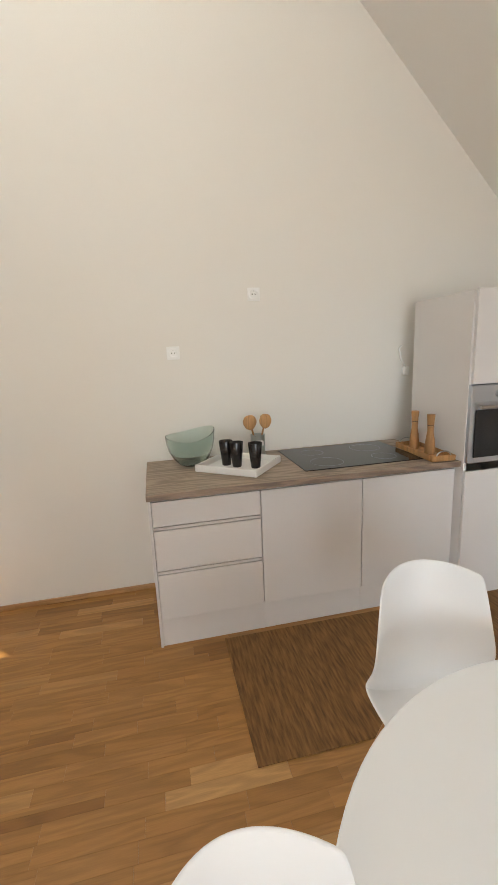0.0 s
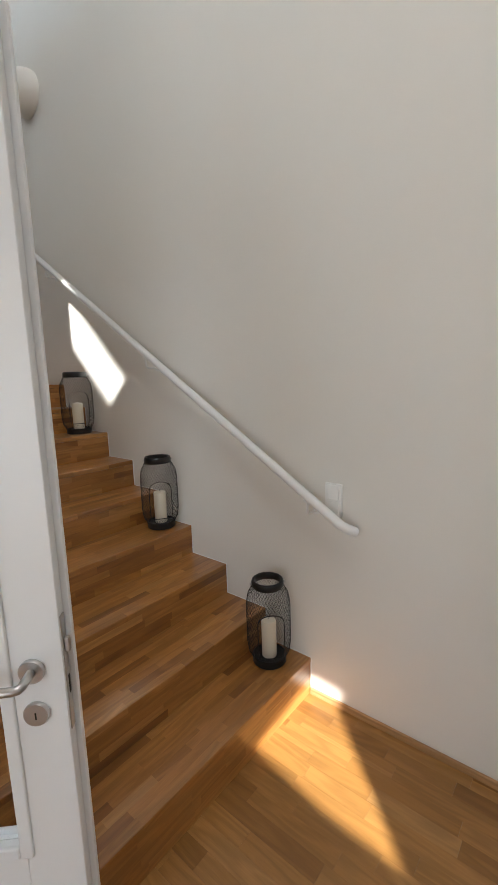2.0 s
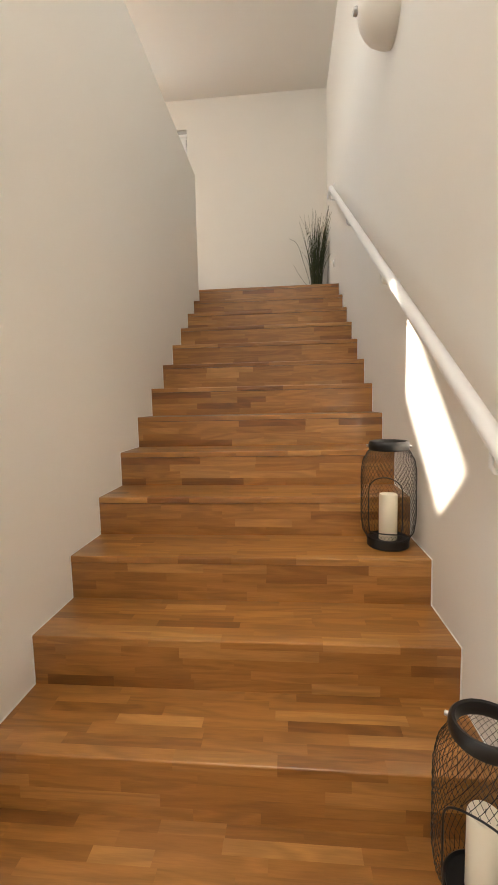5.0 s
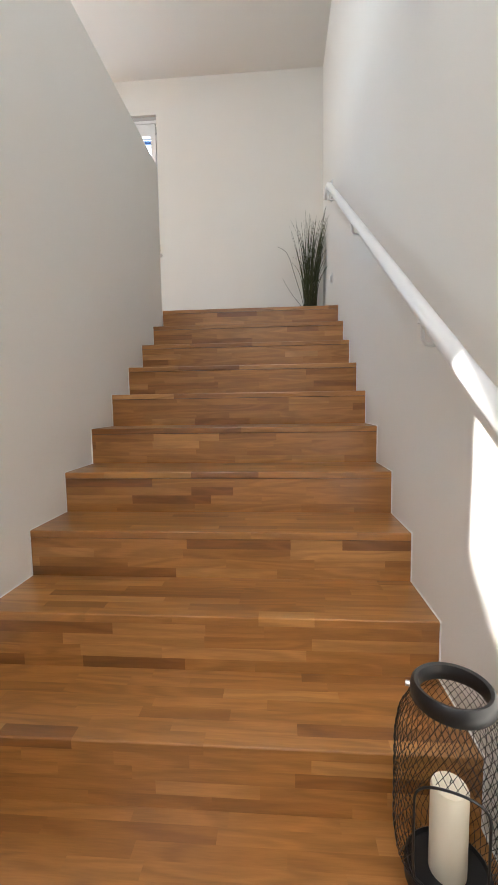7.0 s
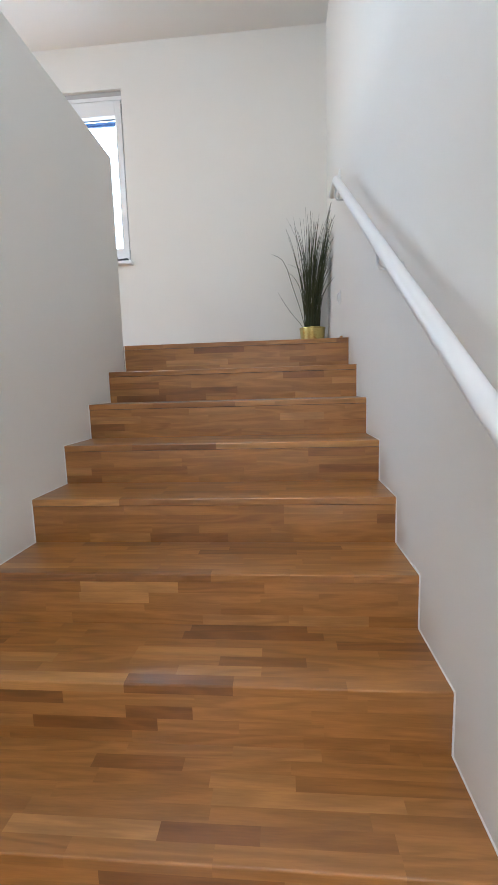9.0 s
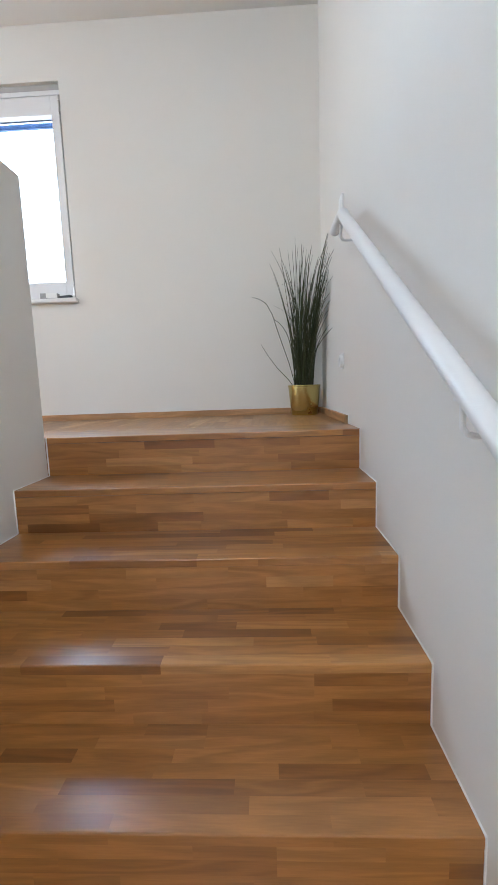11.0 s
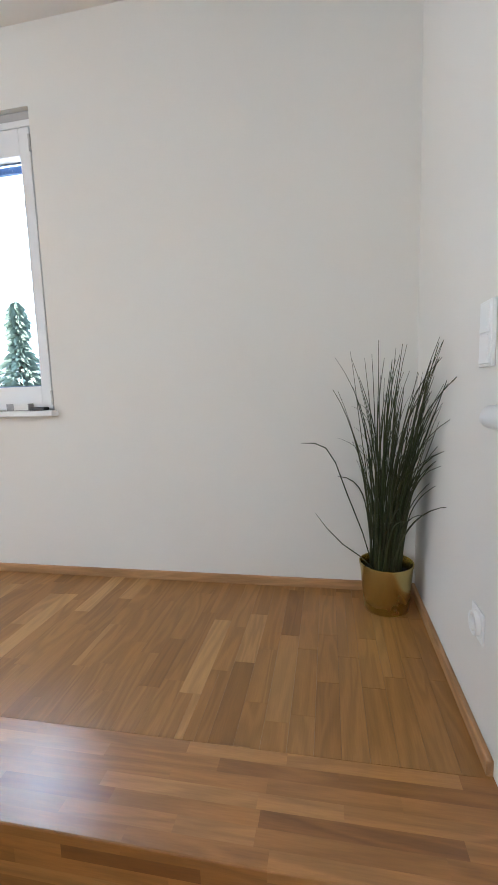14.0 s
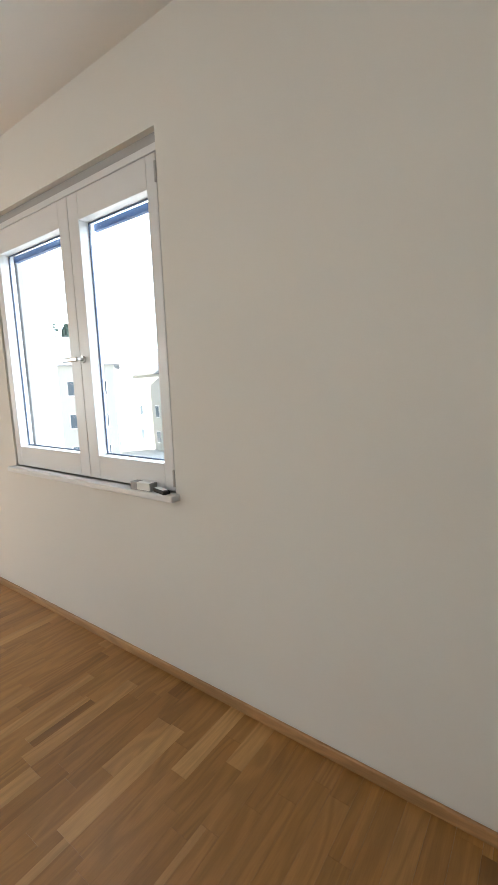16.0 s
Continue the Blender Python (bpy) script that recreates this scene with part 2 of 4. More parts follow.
def box(bm, x0, x1, y0, y1, z0, z1, bevel=0.0, segments=1):
    got = bmesh.ops.create_cube(bm, size=1)
    vs = got["verts"]
    for v in vs:
        v.co = Vector(((x0 + x1) / 2 + v.co.x * (x1 - x0), (y0 + y1) / 2 + v.co.y * (y1 - y0), (z0 + z1) / 2 + v.co.z * (z1 - z0)))
    if bevel:
        es = list({e for v in vs for e in v.link_edges})
        bmesh.ops.bevel(bm, geom=es, offset=bevel, segments=segments, affect="EDGES", profile=0.5)
    return bm


def made_box(*a, **k):
    return box(bmesh.new(), *a, **k)


def lathe(profile, n=32, closed=False, bm=None, scale=(1, 1)):
    """Turns (radius, height) pairs about z."""
    bm = bm or bmesh.new()
    rings = []
    for r, z in profile:
        rings.append([bm.verts.new((r * math.cos(2 * math.pi * k / n) * scale[0], r * math.sin(2 * math.pi * k / n) * scale[1], z)) for k in range(n)])
    for a, b in zip(rings, rings[1:] + (rings[:1] if closed else [])):
        for k in range(n):
            bm.faces.new((a[k], a[(k + 1) % n], b[(k + 1) % n], b[k]))
    if not closed:
        if profile[0][0] > 1e-4:
            bm.faces.new(rings[0][::-1])
        if profile[-1][0] > 1e-4:
            bm.faces.new(rings[-1])
    bmesh.ops.remove_doubles(bm, verts=bm.verts, dist=1e-5)
    bmesh.ops.recalc_face_normals(bm, faces=bm.faces)
    return bm


def tube(bm, points, radii, n=10, caps=True):
    """A tube along points; radii: one number or one a point."""
    points = [Vector(p) for p in points]
    if not hasattr(radii, "__len__"):
        radii = [radii] * len(points)
    rings, side = [], None
    for k, p in enumerate(points):
        way = (points[min(k + 1, len(points) - 1)] - points[max(k - 1, 0)]).normalized()
        if side is None:
            side = way.orthogonal().normalized()
        side = (side - way * side.dot(way)).normalized()
        other = way.cross(side)
        rings.append([bm.verts.new(p + radii[k] * (math.cos(2 * math.pi * j / n) * side + math.sin(2 * math.pi * j / n) * other)) for j in range(n)])
    for a, b in zip(rings, rings[1:]):
        for j in range(n):
            bm.faces.new((a[j], a[(j + 1) % n], b[(j + 1) % n], b[j]))
    if caps:
        bm.faces.new(rings[0][::-1])
        bm.faces.new(rings[-1])
    return bm


def finish(name, bm, mat, smooth=False):
    me = bpy.data.meshes.new(name)
    bmesh.ops.recalc_face_normals(bm, faces=bm.faces)
    if smooth:
        for f in bm.faces:
            f.smooth = True
        for e in bm.edges:
            if len(e.link_faces) == 2 and e.calc_face_angle() > 0.7:
                e.smooth = False
    bm.to_mesh(me)
    bm.free()
    me.materials.append(mat)
    return new(name, me)


def part(name, bm, mat, parent, label="", smooth=False):
    ob = finish(name, bm, mat, smooth)
    ob.parent = parent
    return tagged(ob, label)


def thing(name, label, category, m=None, group="", kind=""):
    """An Empty at the base of a thing; its parts are built in its own space."""
    ob = new(name)
    ob.empty_display_size = 0.05
    if m is not None:
        ob.matrix_basis = m
    return tagged(ob, label, category, group, kind)


def structure(name, bm, mat, label="", category=""):
    return tagged(finish(name, bm, mat), label, category, kind="structure")


def boxes(name, mat, cells):
    """Many boxes in one mesh, by from_pydata."""
    vs, fs = [], []
    for x0, x1, y0, y1, z0, z1 in cells:
        k = len(vs)
        vs += [(x0, y0, z0), (x1, y0, z0), (x1, y1, z0), (x0, y1, z0), (x0, y0, z1), (x1, y0, z1), (x1, y1, z1), (x0, y1, z1)]
        fs += [(k + 3, k + 2, k + 1, k), (k + 4, k + 5, k + 6, k + 7), (k, k + 1, k + 5, k + 4), (k + 1, k + 2, k + 6, k + 5), (k + 2, k + 3, k + 7, k + 6), (k + 3, k, k + 4, k + 7)]
    me = bpy.data.meshes.new(name)
    me.from_pydata(vs, [], fs)
    me.materials.append(mat)
    return new(name, me)


def plate_with_holes(outline, holes, thick):
    """A plate in the xy plane from z = 0 to thick, with holes through it."""
    bm = bmesh.new()
    for loop in [outline] + holes:
        vs = [bm.verts.new((x, y, 0)) for x, y in loop]
        for k in range(len(vs)):
            bm.edges.new((vs[k], vs[(k + 1) % len(vs)]))
    bmesh.ops.triangle_fill(bm, use_beauty=True, edges=bm.edges)
    got = bmesh.ops.extrude_face_region(bm, geom=list(bm.faces))
    for v in [g for g in got["geom"] if isinstance(g, bmesh.types.BMVert)]:
        v.co.z += thick
    bmesh.ops.recalc_face_normals(bm, faces=bm.faces)
    return bm


# ---- structure ----
structure("floor", made_box(KITCHEN_W - 0.2, EAST_X + 0.2, SOUTH_Y - 0.2, WALL_Y + 0.2, -0.2, FLOOR_Z - 0.012), M_DARK, "oak parquet floor of the kitchen", "floor")
floor_low = bpy.data.objects["floor"]
structure("floor_upper", made_box(WEST_X - 0.02, TOP_X - 0.2705, SOUTH_Y, WALL_Y, TOP_Z - 0.25, TOP_Z - 0.012), M_DARK, "oak parquet floor of the upper landing", "floor")
floor_up = bpy.data.objects["floor_upper"]
structure("floor_upper_room", made_box(TOP_X - 0.2705, KITCHEN_W - 0.15, SOUTH_Y, STAIR_Y - 0.14, TOP_Z - 0.25, TOP_Z), M_PARQUET_REST, "oak floor of the upper room", "floor")


def gable():
    """The long wall, cut off under the roof."""
    bm = bmesh.new()
    xs = [WEST_X - 0.35, EAST_X + 0.2, EAST_X + 0.2, -0.71, WEST_X - 0.35]
    zs = [-0.2, -0.2, roof_z(EAST_X + 0.2) + 0.25, CEIL_Z + 0.25, CEIL_Z + 0.25]
    front = [bm.verts.new((x, WALL_Y, z)) for x, z in zip(xs, zs)]
    back = [bm.verts.new((x, WALL_Y + 0.2, z)) for x, z in zip(xs, zs)]
    bm.faces.new(front)
    bm.faces.new(back[::-1])
    for k in range(5):
        bm.faces.new((front[k], front[(k + 1) % 5], back[(k + 1) % 5], back[k]))
    return bm


structure("wall_north", gable(), M_WALL, "plain off-white plastered wall beside kitchen and stairs", "wall")
structure("wall_parapet", made_box(TOP_X + 0.006, KITCHEN_W, STAIR_Y - 0.14, STAIR_Y, -0.1, PARAPET_Z, bevel=0.004), M_WALL, "white plastered parapet wall along the stairs", "wall")
# kitchen west wall with the doorway to the hall
D0, D1, DH = -0.12, 0.76, 2.2
for nm, y0, y1, z0, z1 in (("wall_kitchen_west_1", SOUTH_Y, D0, -0.1, CEIL_Z), ("wall_kitchen_west_2", D1, STAIR_Y - 0.14, -0.1, CEIL_Z), ("wall_kitchen_west_3", D0, D1, DH, CEIL_Z)):
    structure(nm, made_box(KITCHEN_W - 0.14, KITCHEN_W, y0, y1, z0, z1), M_WALL, "white plastered wall beside the kitchen door", "wall")
structure("wall_hall", made_box(KITCHEN_W - 1.3, KITCHEN_W - 1.2, D0 - 0.3, D1 + 0.3, -0.1, 2.6), M_WALL, "plain hall wall behind the kitchen door", "wall")
structure("floor_hall", made_box(KITCHEN_W - 1.3, KITCHEN_W - 0.2, D0 - 0.3, D1 + 0.3, -0.1, FLOOR_Z), M_PARQUET_REST, "hall floor", "floor")
structure("wall_east", made_box(EAST_X, EAST_X + 0.2, SOUTH_Y, WALL_Y, -0.1, roof_z(EAST_X) + 0.1), M_WALL, "low white knee wall under the roof", "wall")


def wall_y_with_hole(name, y, x0, x1, z0, z1, hx0, hx1, hz0, hz1, top=None):
    """The south wall, in the xz plane, with one opening through it; top(x) may slope."""
    outline = [(x0, z0), (x1, z0), (x1, z1 if top is None else top(x1))]
    if top is not None:
        outline.append((-0.71, z1))
    outline.append((x0, z1))
    bm = plate_with_holes(outline, [[(hx0, hz0), (hx1, hz0), (hx1, hz1), (hx0, hz1)]], 0.25)
    bm.transform(Matrix.Translation((0, y, 0)) @ Matrix.Rotation(radians(90), 4, "X"))
    return structure(name, bm, M_WALL, "white plastered south wall with an unseen opening added for a lamp", "wall")


# Both openings are out of view and were added to hold the fill lamps.
wall_y_with_hole("wall_south_kitchen", SOUTH_Y, KITCHEN_W - 0.1, EAST_X + 0.2, -0.1, CEIL_Z + 0.1, -1.0, 1.4, 0.08, 2.2, lambda x: roof_z(x) + 0.1)
wall_y_with_hole("wall_south_upper", SOUTH_Y, WEST_X - 0.3, KITCHEN_W - 0.1, TOP_Z - 0.3, CEIL_Z + 0.1, -5.8, -3.4, TOP_Z + 0.8, TOP_Z + 2.1)

structure("ceiling", made_box(WEST_X - 0.3, -0.71, SOUTH_Y - 0.2, WALL_Y + 0.1, CEIL_Z, CEIL_Z + 0.2), M_CEIL, "flat white ceiling above the stairs", "ceiling")


def roof_slope():
    """The sloped ceiling: a plate in (slope, y) with two unseen holes that shape the sun patches, laid on the slope.
    """
    run = math.hypot(1, 0.974)

    def at_floor(x, y, z=FLOOR_Z):
        # where the sun ray that ends at (x, y, z) comes through the roof
        back = -SUN_WAY
        k = (4.823 - 0.974 * x - z) / (back.z + 0.974 * back.x)
        return ((x + k * back.x + 0.71) * run, y + k * back.y)

    # low: outline of the floor's sun patch, traced back along the sun to the roof
    low = [at_floor(*p) for p in ((-1.69, 2.20), (-1.30, 2.14), (-0.99, 2.12), (-1.50, 2.62), (-1.585, 2.72), (-1.76, 2.74))]
    # high: slot sized so its sun patch lands right on the stair wall
    high = [((x + 0.71) * run, y) for x, y in ((-0.45, -0.50), (0.39, -0.50), (0.39, -0.31), (-0.45, -0.31))]
    outline = [(0, SOUTH_Y - 0.2), ((EAST_X + 0.2 + 0.71) * run, SOUTH_Y - 0.2), ((EAST_X + 0.2 + 0.71) * run, WALL_Y + 0.1), (0, WALL_Y + 0.1)]
    bm = plate_with_holes(outline, [low, high], 0.05)
    bm.transform(Matrix.Translation((-0.71, 0, CEIL_Z)) @ Matrix.Rotation(math.atan(0.974), 4, "Y"))
    return bm


structure("ceiling_slope", roof_slope(), M_CEIL, "sloped white ceiling above the kitchen", "ceiling")

# window wall upstairs
WY0, WY1, WZ0, WZ1 = -0.42, 0.935, TOP_Z + 0.855, 5.175


def west_wall():
    bm = plate_with_holes([(SOUTH_Y - 0.2, TOP_Z - 0.3), (WALL_Y + 0.1, TOP_Z - 0.3), (WALL_Y + 0.1, CEIL_Z + 0.1), (SOUTH_Y - 0.2, CEIL_Z + 0.1)],
                          [[(WY0, WZ0), (WY1, WZ0), (WY1, WZ1), (WY0, WZ1)]], 0.32)
    m = Matrix(((0, 0, -1, WEST_X), (1, 0, 0, 0), (0, 1, 0, 0), (0, 0, 0, 1)))
    bm.transform(m)
    bmesh.ops.recalc_face_normals(bm, faces=bm.faces)
    return bm


structure("wall_west", west_wall(), M_WALL, "off-white plastered wall with a double window", "wall")


def frame_boxes(bm, x0, x1, y0, y1, z0, z1, w, bevel=0.004):
    """A rectangular frame in the yz plane."""
    box(bm, x0, x1, y0, y0 + w, z0, z1, bevel)
    box(bm, x0, x1, y1 - w, y1, z0, z1, bevel)
    box(bm, x0, x1, y0 + w, y1 - w, z0, z0 + w, bevel)
    box(bm, x0, x1, y0 + w, y1 - w, z1 - w, z1, bevel)
    return bm


def build_window():
    win = thing("window_1", "white double-sash plastic window above the landing", "window", kind="structure")
    xi = WEST_X - 0.006
    fz0, fz1 = WZ0 + 0.002, 5.095
    part("head_board", made_box(xi - 0.10, xi - 0.004, WY0 + 0.002, WY1 - 0.002, fz1 + 0.003, fz1 + 0.032, 0.002), M_PVC, win)
    # Recessed shutter strip; its grey also puts in the shade of the gap.
    part("shutter_box", made_box(xi - 0.10, xi - 0.02, WY0 + 0.002, WY1 - 0.002, fz1 + 0.034, WZ1 - 0.002), M_SHUTTER, win, "grey shutter strip above the window frame, toned like its shadow gap")
    part("window_frame", frame_boxes(bmesh.new(), xi - 0.09, xi - 0.022, WY0 + 0.002, WY1 - 0.002, fz0, fz1, 0.045), M_PVC, win)
    mid = 0.33
    for y0, y1, nm in ((WY0 + 0.012, mid - 0.002, "sash"), (mid + 0.002, WY1 - 0.012, "sash")):
        left = y0 < mid - 0.1
        wo, wi, wt, wb = 0.055, 0.078, 0.122, 0.118
        p0, p1 = (y0 + wo, y1 - wi) if left else (y0 + wi, y1 - wo)
        q0, q1 = fz0 + wb, fz1 - wt
        bm = bmesh.new()
        box(bm, xi - 0.07, xi, y0, p0, fz0 + 0.004, fz1 - 0.004, 0.002)
        box(bm, xi - 0.07, xi, p1, y1, fz0 + 0.004, fz1 - 0.004, 0.002)
        box(bm, xi - 0.07, xi, p0, p1, fz0 + 0.004, q0, 0.002)
        box(bm, xi - 0.07, xi, p0, p1, q1, fz1 - 0.004, 0.002)
        sash = part(nm, bm, M_PVC, win)
        pane = part("pane", made_box(xi - 0.060, xi - 0.054, p0 - 0.003, p1 + 0.003, q0 - 0.003, q1 + 0.003), M_GLASS, sash)
        pane.visible_shadow = False
        part("gasket", frame_boxes(bmesh.new(), xi - 0.0535, xi - 0.047, p0 + 0.0005, p1 - 0.0005, q0 + 0.0005, q1 - 0.0005, 0.006, 0.001), M_GASKET, sash, "glazing gasket coloured blue-grey like the sky-lit sash reveal")
        part("blind_rail", made_box(xi - 0.115, xi - 0.09, p0 - 0.02, p1 + 0.02, q1 - 0.022, q1 + 0.01, 0.003), M_BLIND, sash, "dark blue blind rail behind the pane")
    bm = bmesh.new()
    lathe([(0.0, 0), (0.016, 0), (0.016, 0.012), (0.0, 0.012)], 16, bm=bm)
    bm.transform(Matrix.Translation((xi, mid + 0.03, 4.36)) @ Matrix.Rotation(radians(90), 4, "Y"))
    box(bm, xi + 0.012, xi + 0.045, mid + 0.022, mid + 0.038, 4.352, 4.368, 0.003)
    box(bm, xi + 0.032, xi + 0.046, mid - 0.085, mid + 0.038, 4.350, 4.370, 0.004)
    part("handle", bm, M_STEEL, win, "steel turn handle", True)
    for z in (fz0 + 0.06, fz1 - 0.075):
        bm = bmesh.new()
        tube(bm, [(xi + 0.004, WY1 - 0.008, z - 0.035), (xi + 0.004, WY1 - 0.008, z + 0.035)], 0.007, 8)
        part("hinge", bm, M_STEEL, win, "steel hinge", True)
    for y0 in (WY0 + 0.004, WY1 - 0.044):
        part("blind_guide", made_box(xi - 0.135, xi - 0.105, y0, y0 + 0.04, WZ0 + 0.014, fz1, 0.002), M_SHUTTER, win, "grey guide rail of the outside blind")
    part("window_sill", made_box(WEST_X - 0.02, WEST_X + 0.05, WY0 - 0.01, WY1 + 0.02, WZ0 - 0.028, WZ0, 0.004), M_PVC, win, "white window sill")
    part("outer_sill", made_box(WEST_X - 0.36, WEST_X - 0.1, WY0 + 0.002, WY1 - 0.002, WZ0 - 0.015, WZ0 + 0.012), M_SHUTTER, win)
    return win


build_window()

# baseboards
structure("baseboard", made_box(STEP_X, X0 - 0.022, WALL_Y - 0.014, WALL_Y, FLOOR_Z - 0.002, FLOOR_Z + 0.032, 0.003), M_BASE, "narrow oak baseboard", "baseboard")
structure("baseboard_upper", made_box(WEST_X + 0.014, TOP_X - 0.275, WALL_Y - 0.016, WALL_Y, TOP_Z - 0.002, TOP_Z + 0.042, 0.003), M_BASE, "narrow oak baseboard", "baseboard")
structure("baseboard_west", made_box(WEST_X, WEST_X + 0.014, SOUTH_Y, WALL_Y, TOP_Z - 0.002, TOP_Z + 0.042, 0.003), M_BASE_Y, "narrow oak baseboard", "baseboard")

# ---- stairs ----


def stave_cells(rng, u0, u1, rows, y0, y1, place):
    """Staves of uneven length laid in rows along y."""
    cells = []
    h = (u1 - u0) / rows
    for r in range(rows):
        y = y0 - rng.uniform(0, 0.3)
        while y < y1:
            n = y + rng.uniform(0.16, 0.46)
            a, b = max(y, y0), min(n, y1)
            if y1 - b < 0.05:
                b = y1
                n = y1
            if b - a > 0.004:
                cells.append(place(u0 + r * h, u0 + (r + 1) * h, a, b))
            y = n
    return cells


def nosed(name, mat, cells, front):
    """Boxes in one mesh; those that reach the front have a rounded upper edge there."""
    vs, fs = [], []
    for x0, x1, y0, y1, z0, z1 in cells:
        k = len(vs)
        prof = [(x0, z0), (x1, z0), (x1, z1), (x0, z1)]
        if abs(x1 - front) < 0.001:
            prof = [(x0, z0), (x1, z0), (x1, z1 - 0.004), (x1 - 0.0012, z1 - 0.0012), (x1 - 0.004, z1), (x0, z1)]
        n = len(prof)
        vs += [(a, y0, b) for a, b in prof] + [(a, y1, b) for a, b in prof]
        fs += [tuple(range(k, k + n)), tuple(range(k + 2 * n - 1, k + n - 1, -1))]
        fs += [(k + (i + 1) % n, k + i, k + n + i, k + n + (i + 1) % n) for i in range(n)]
    me = bpy.data.meshes.new(name)
    me.from_pydata(vs, [], fs)
    me.materials.append(mat)
    return new(name, me)


def piece_mesh(name, w, t, nose):
    """A stave one metre long in y, w wide in x (its front at 0) and t thick (its top at 0)."""
    prof = [(-w, -t), (0, -t), (0, 0), (-w, 0)]
    if nose:
        prof = [(-w, -t), (0, -t), (0, -0.004), (-0.0012, -0.0012), (-0.004, 0), (-w, 0)]
    n = len(prof)
    me = bpy.data.meshes.new(name)
    me.from_pydata([(a, 0, b) for a, b in prof] + [(a, 1, b) for a, b in prof], [],
                   [tuple(range(n)), tuple(range(2 * n - 1, n - 1, -1))] + [((q + 1) % n, q, n + q, n + (q + 1) % n) for q in range(n)])
    me.materials.append(M_STAIR_PIECE)
    return me


def build_stairs():
    rng = random.Random(5)
    stairs = thing("staircase", "straight oak staircase of seventeen steps between white walls", "staircase", kind="structure")
    single = 16                               # steps whose staves are pieces of their own
    row_w = (GOING + 0.007) / 7
    inner, front = piece_mesh("stave", row_w, 0.026, False), piece_mesh("stave", row_w, 0.026, True)
    for k in range(1, STEPS + 1):
        x = STEP_X - (k - 1) * GOING
        z = k * RISE
        y0 = STAIR_Y + 0.001
        depth = GOING if k < STEPS else 0.263
        if k == STEPS:
            y0 = STAIR_Y - 0.14
        low = (k - 1) * RISE if k > 1 else FLOOR_Z
        tread_cells = stave_cells(rng, x - depth - 0.007, x, 7, y0, WALL_Y, lambda a, b, c, d: (a, b, c, d, z - 0.026, z))
        riser_cells = stave_cells(rng, low, z - 0.0285, 4, STAIR_Y + 0.001, WALL_Y, lambda a, b, c, d: (x - 0.022, x - 0.004, c, d, a, b))
        if k <= single:
            tread = part("tread", made_box(x - depth - 0.004, x - 0.006, y0 + 0.002, WALL_Y - 0.002, z - 0.022, z - 0.006), M_STAIR, stairs)
            riser = part("riser", made_box(x - 0.020, x - 0.008, y0 + 0.002, WALL_Y - 0.002, low + 0.003, z - 0.031), M_STAIR, stairs)
            upright = piece_mesh("stave", 0.018, (z - 0.0285 - low) / 4, False)
            for owner, cells in ((tread, tread_cells), (riser, riser_cells)):
                for a, b, c, d, e, f in cells:
                    me = upright if owner is riser else front if abs(b - x) < 0.001 else inner
                    ob = new("stave", me)
                    ob.parent = owner
                    ob.matrix_basis = Matrix.LocRotScale((b, c, f), None, (1, d - c, 1))
        else:
            nosed("tread", M_STAIR, tread_cells, x).parent = stairs
            boxes("riser", M_STAIR, riser_cells).parent = stairs
        part("step_core", made_box(x - GOING - 0.02, x - 0.012, STAIR_Y + 0.001, WALL_Y, max(-0.02, z - 0.30), z - 0.0265), M_DARK, stairs)
    return stairs


build_stairs()


def white_joint():
    """The thin pale sealant lines where the stairs meet the walls."""
    cells = []
    for k in range(1, STEPS + 1):
        x, z = STEP_X - (k - 1) * GOING, k * RISE
        for y0, y1 in ((WALL_Y - 0.004, WALL_Y + 0.001), (STAIR_Y - 0.001, STAIR_Y + 0.004)):
            if k <= 2 and y0 < 2:
                continue
            cells.append((x - 0.001, x + 0.0025, y0, y1, z - RISE, z))
            if k < STEPS:
                cells.append((x - GOING, x, y0, y1, z - 0.001, z + 0.0025))
    ob = boxes("trim_sealant", M_SWITCH, cells)
    return tagged(ob, "thin white sealant line along the stairs", "trim", kind="structure")


white_joint()

# ---- stairwell things ----
SLOPE = RISE / GOING


def build_handrail():
    rail = thing("handrail", "white painted round wooden handrail fixed along the stair wall", "handrail")
    y = WALL_Y - 0.082

    def z_at(x):
        return 0.915 + (SLOPE + 0.003) * (-1.45 - x)

    pts = [(-1.405, WALL_Y - 0.050, z_at(-1.43) - 0.012), (-1.412, WALL_Y - 0.062, z_at(-1.43) - 0.006), (-1.43, y + 0.008, z_at(-1.435)), (-1.46, y, z_at(-1.46))]
    pts += [(x, y, z_at(x)) for x in (-2.5, -3.6, -4.8, -5.94)]
    zt = z_at(-5.985)
    pts += [(-5.965, y, zt - 0.008), (-5.99, y, zt - 0.002), (-6.02, y, zt), (-6.17, y, zt)]
    part("rail", tube(bmesh.new(), pts, 0.0215, 18), M_RAIL, rail, "", True)
    for x in (-1.62, -2.71, -3.81, -4.92, -6.03):
        z = z_at(x) if x > -5.98 else zt
        bm = bmesh.new()
        lathe([(0.0, 0), (0.02, 0), (0.02, 0.004), (0.0, 0.005)], 16, bm=bm)
        bm.transform(Matrix.Translation((x, WALL_Y, z - 0.085)) @ Matrix.Rotation(radians(90), 4, "X"))
        tube(bm, [(x, WALL_Y - 0.002, z - 0.085), (x, y + 0.022, z - 0.085), (x, y + 0.008, z - 0.082), (x, y, z - 0.070), (x, y, z - 0.02)], 0.0055, 8)
        box(bm, x - 0.02, x + 0.02, y - 0.008, y + 0.008, z - 0.027, z - 0.0215, 0.001)
        part("bracket", bm, M_RAIL, rail, "white bent rail bracket", True)
    return rail


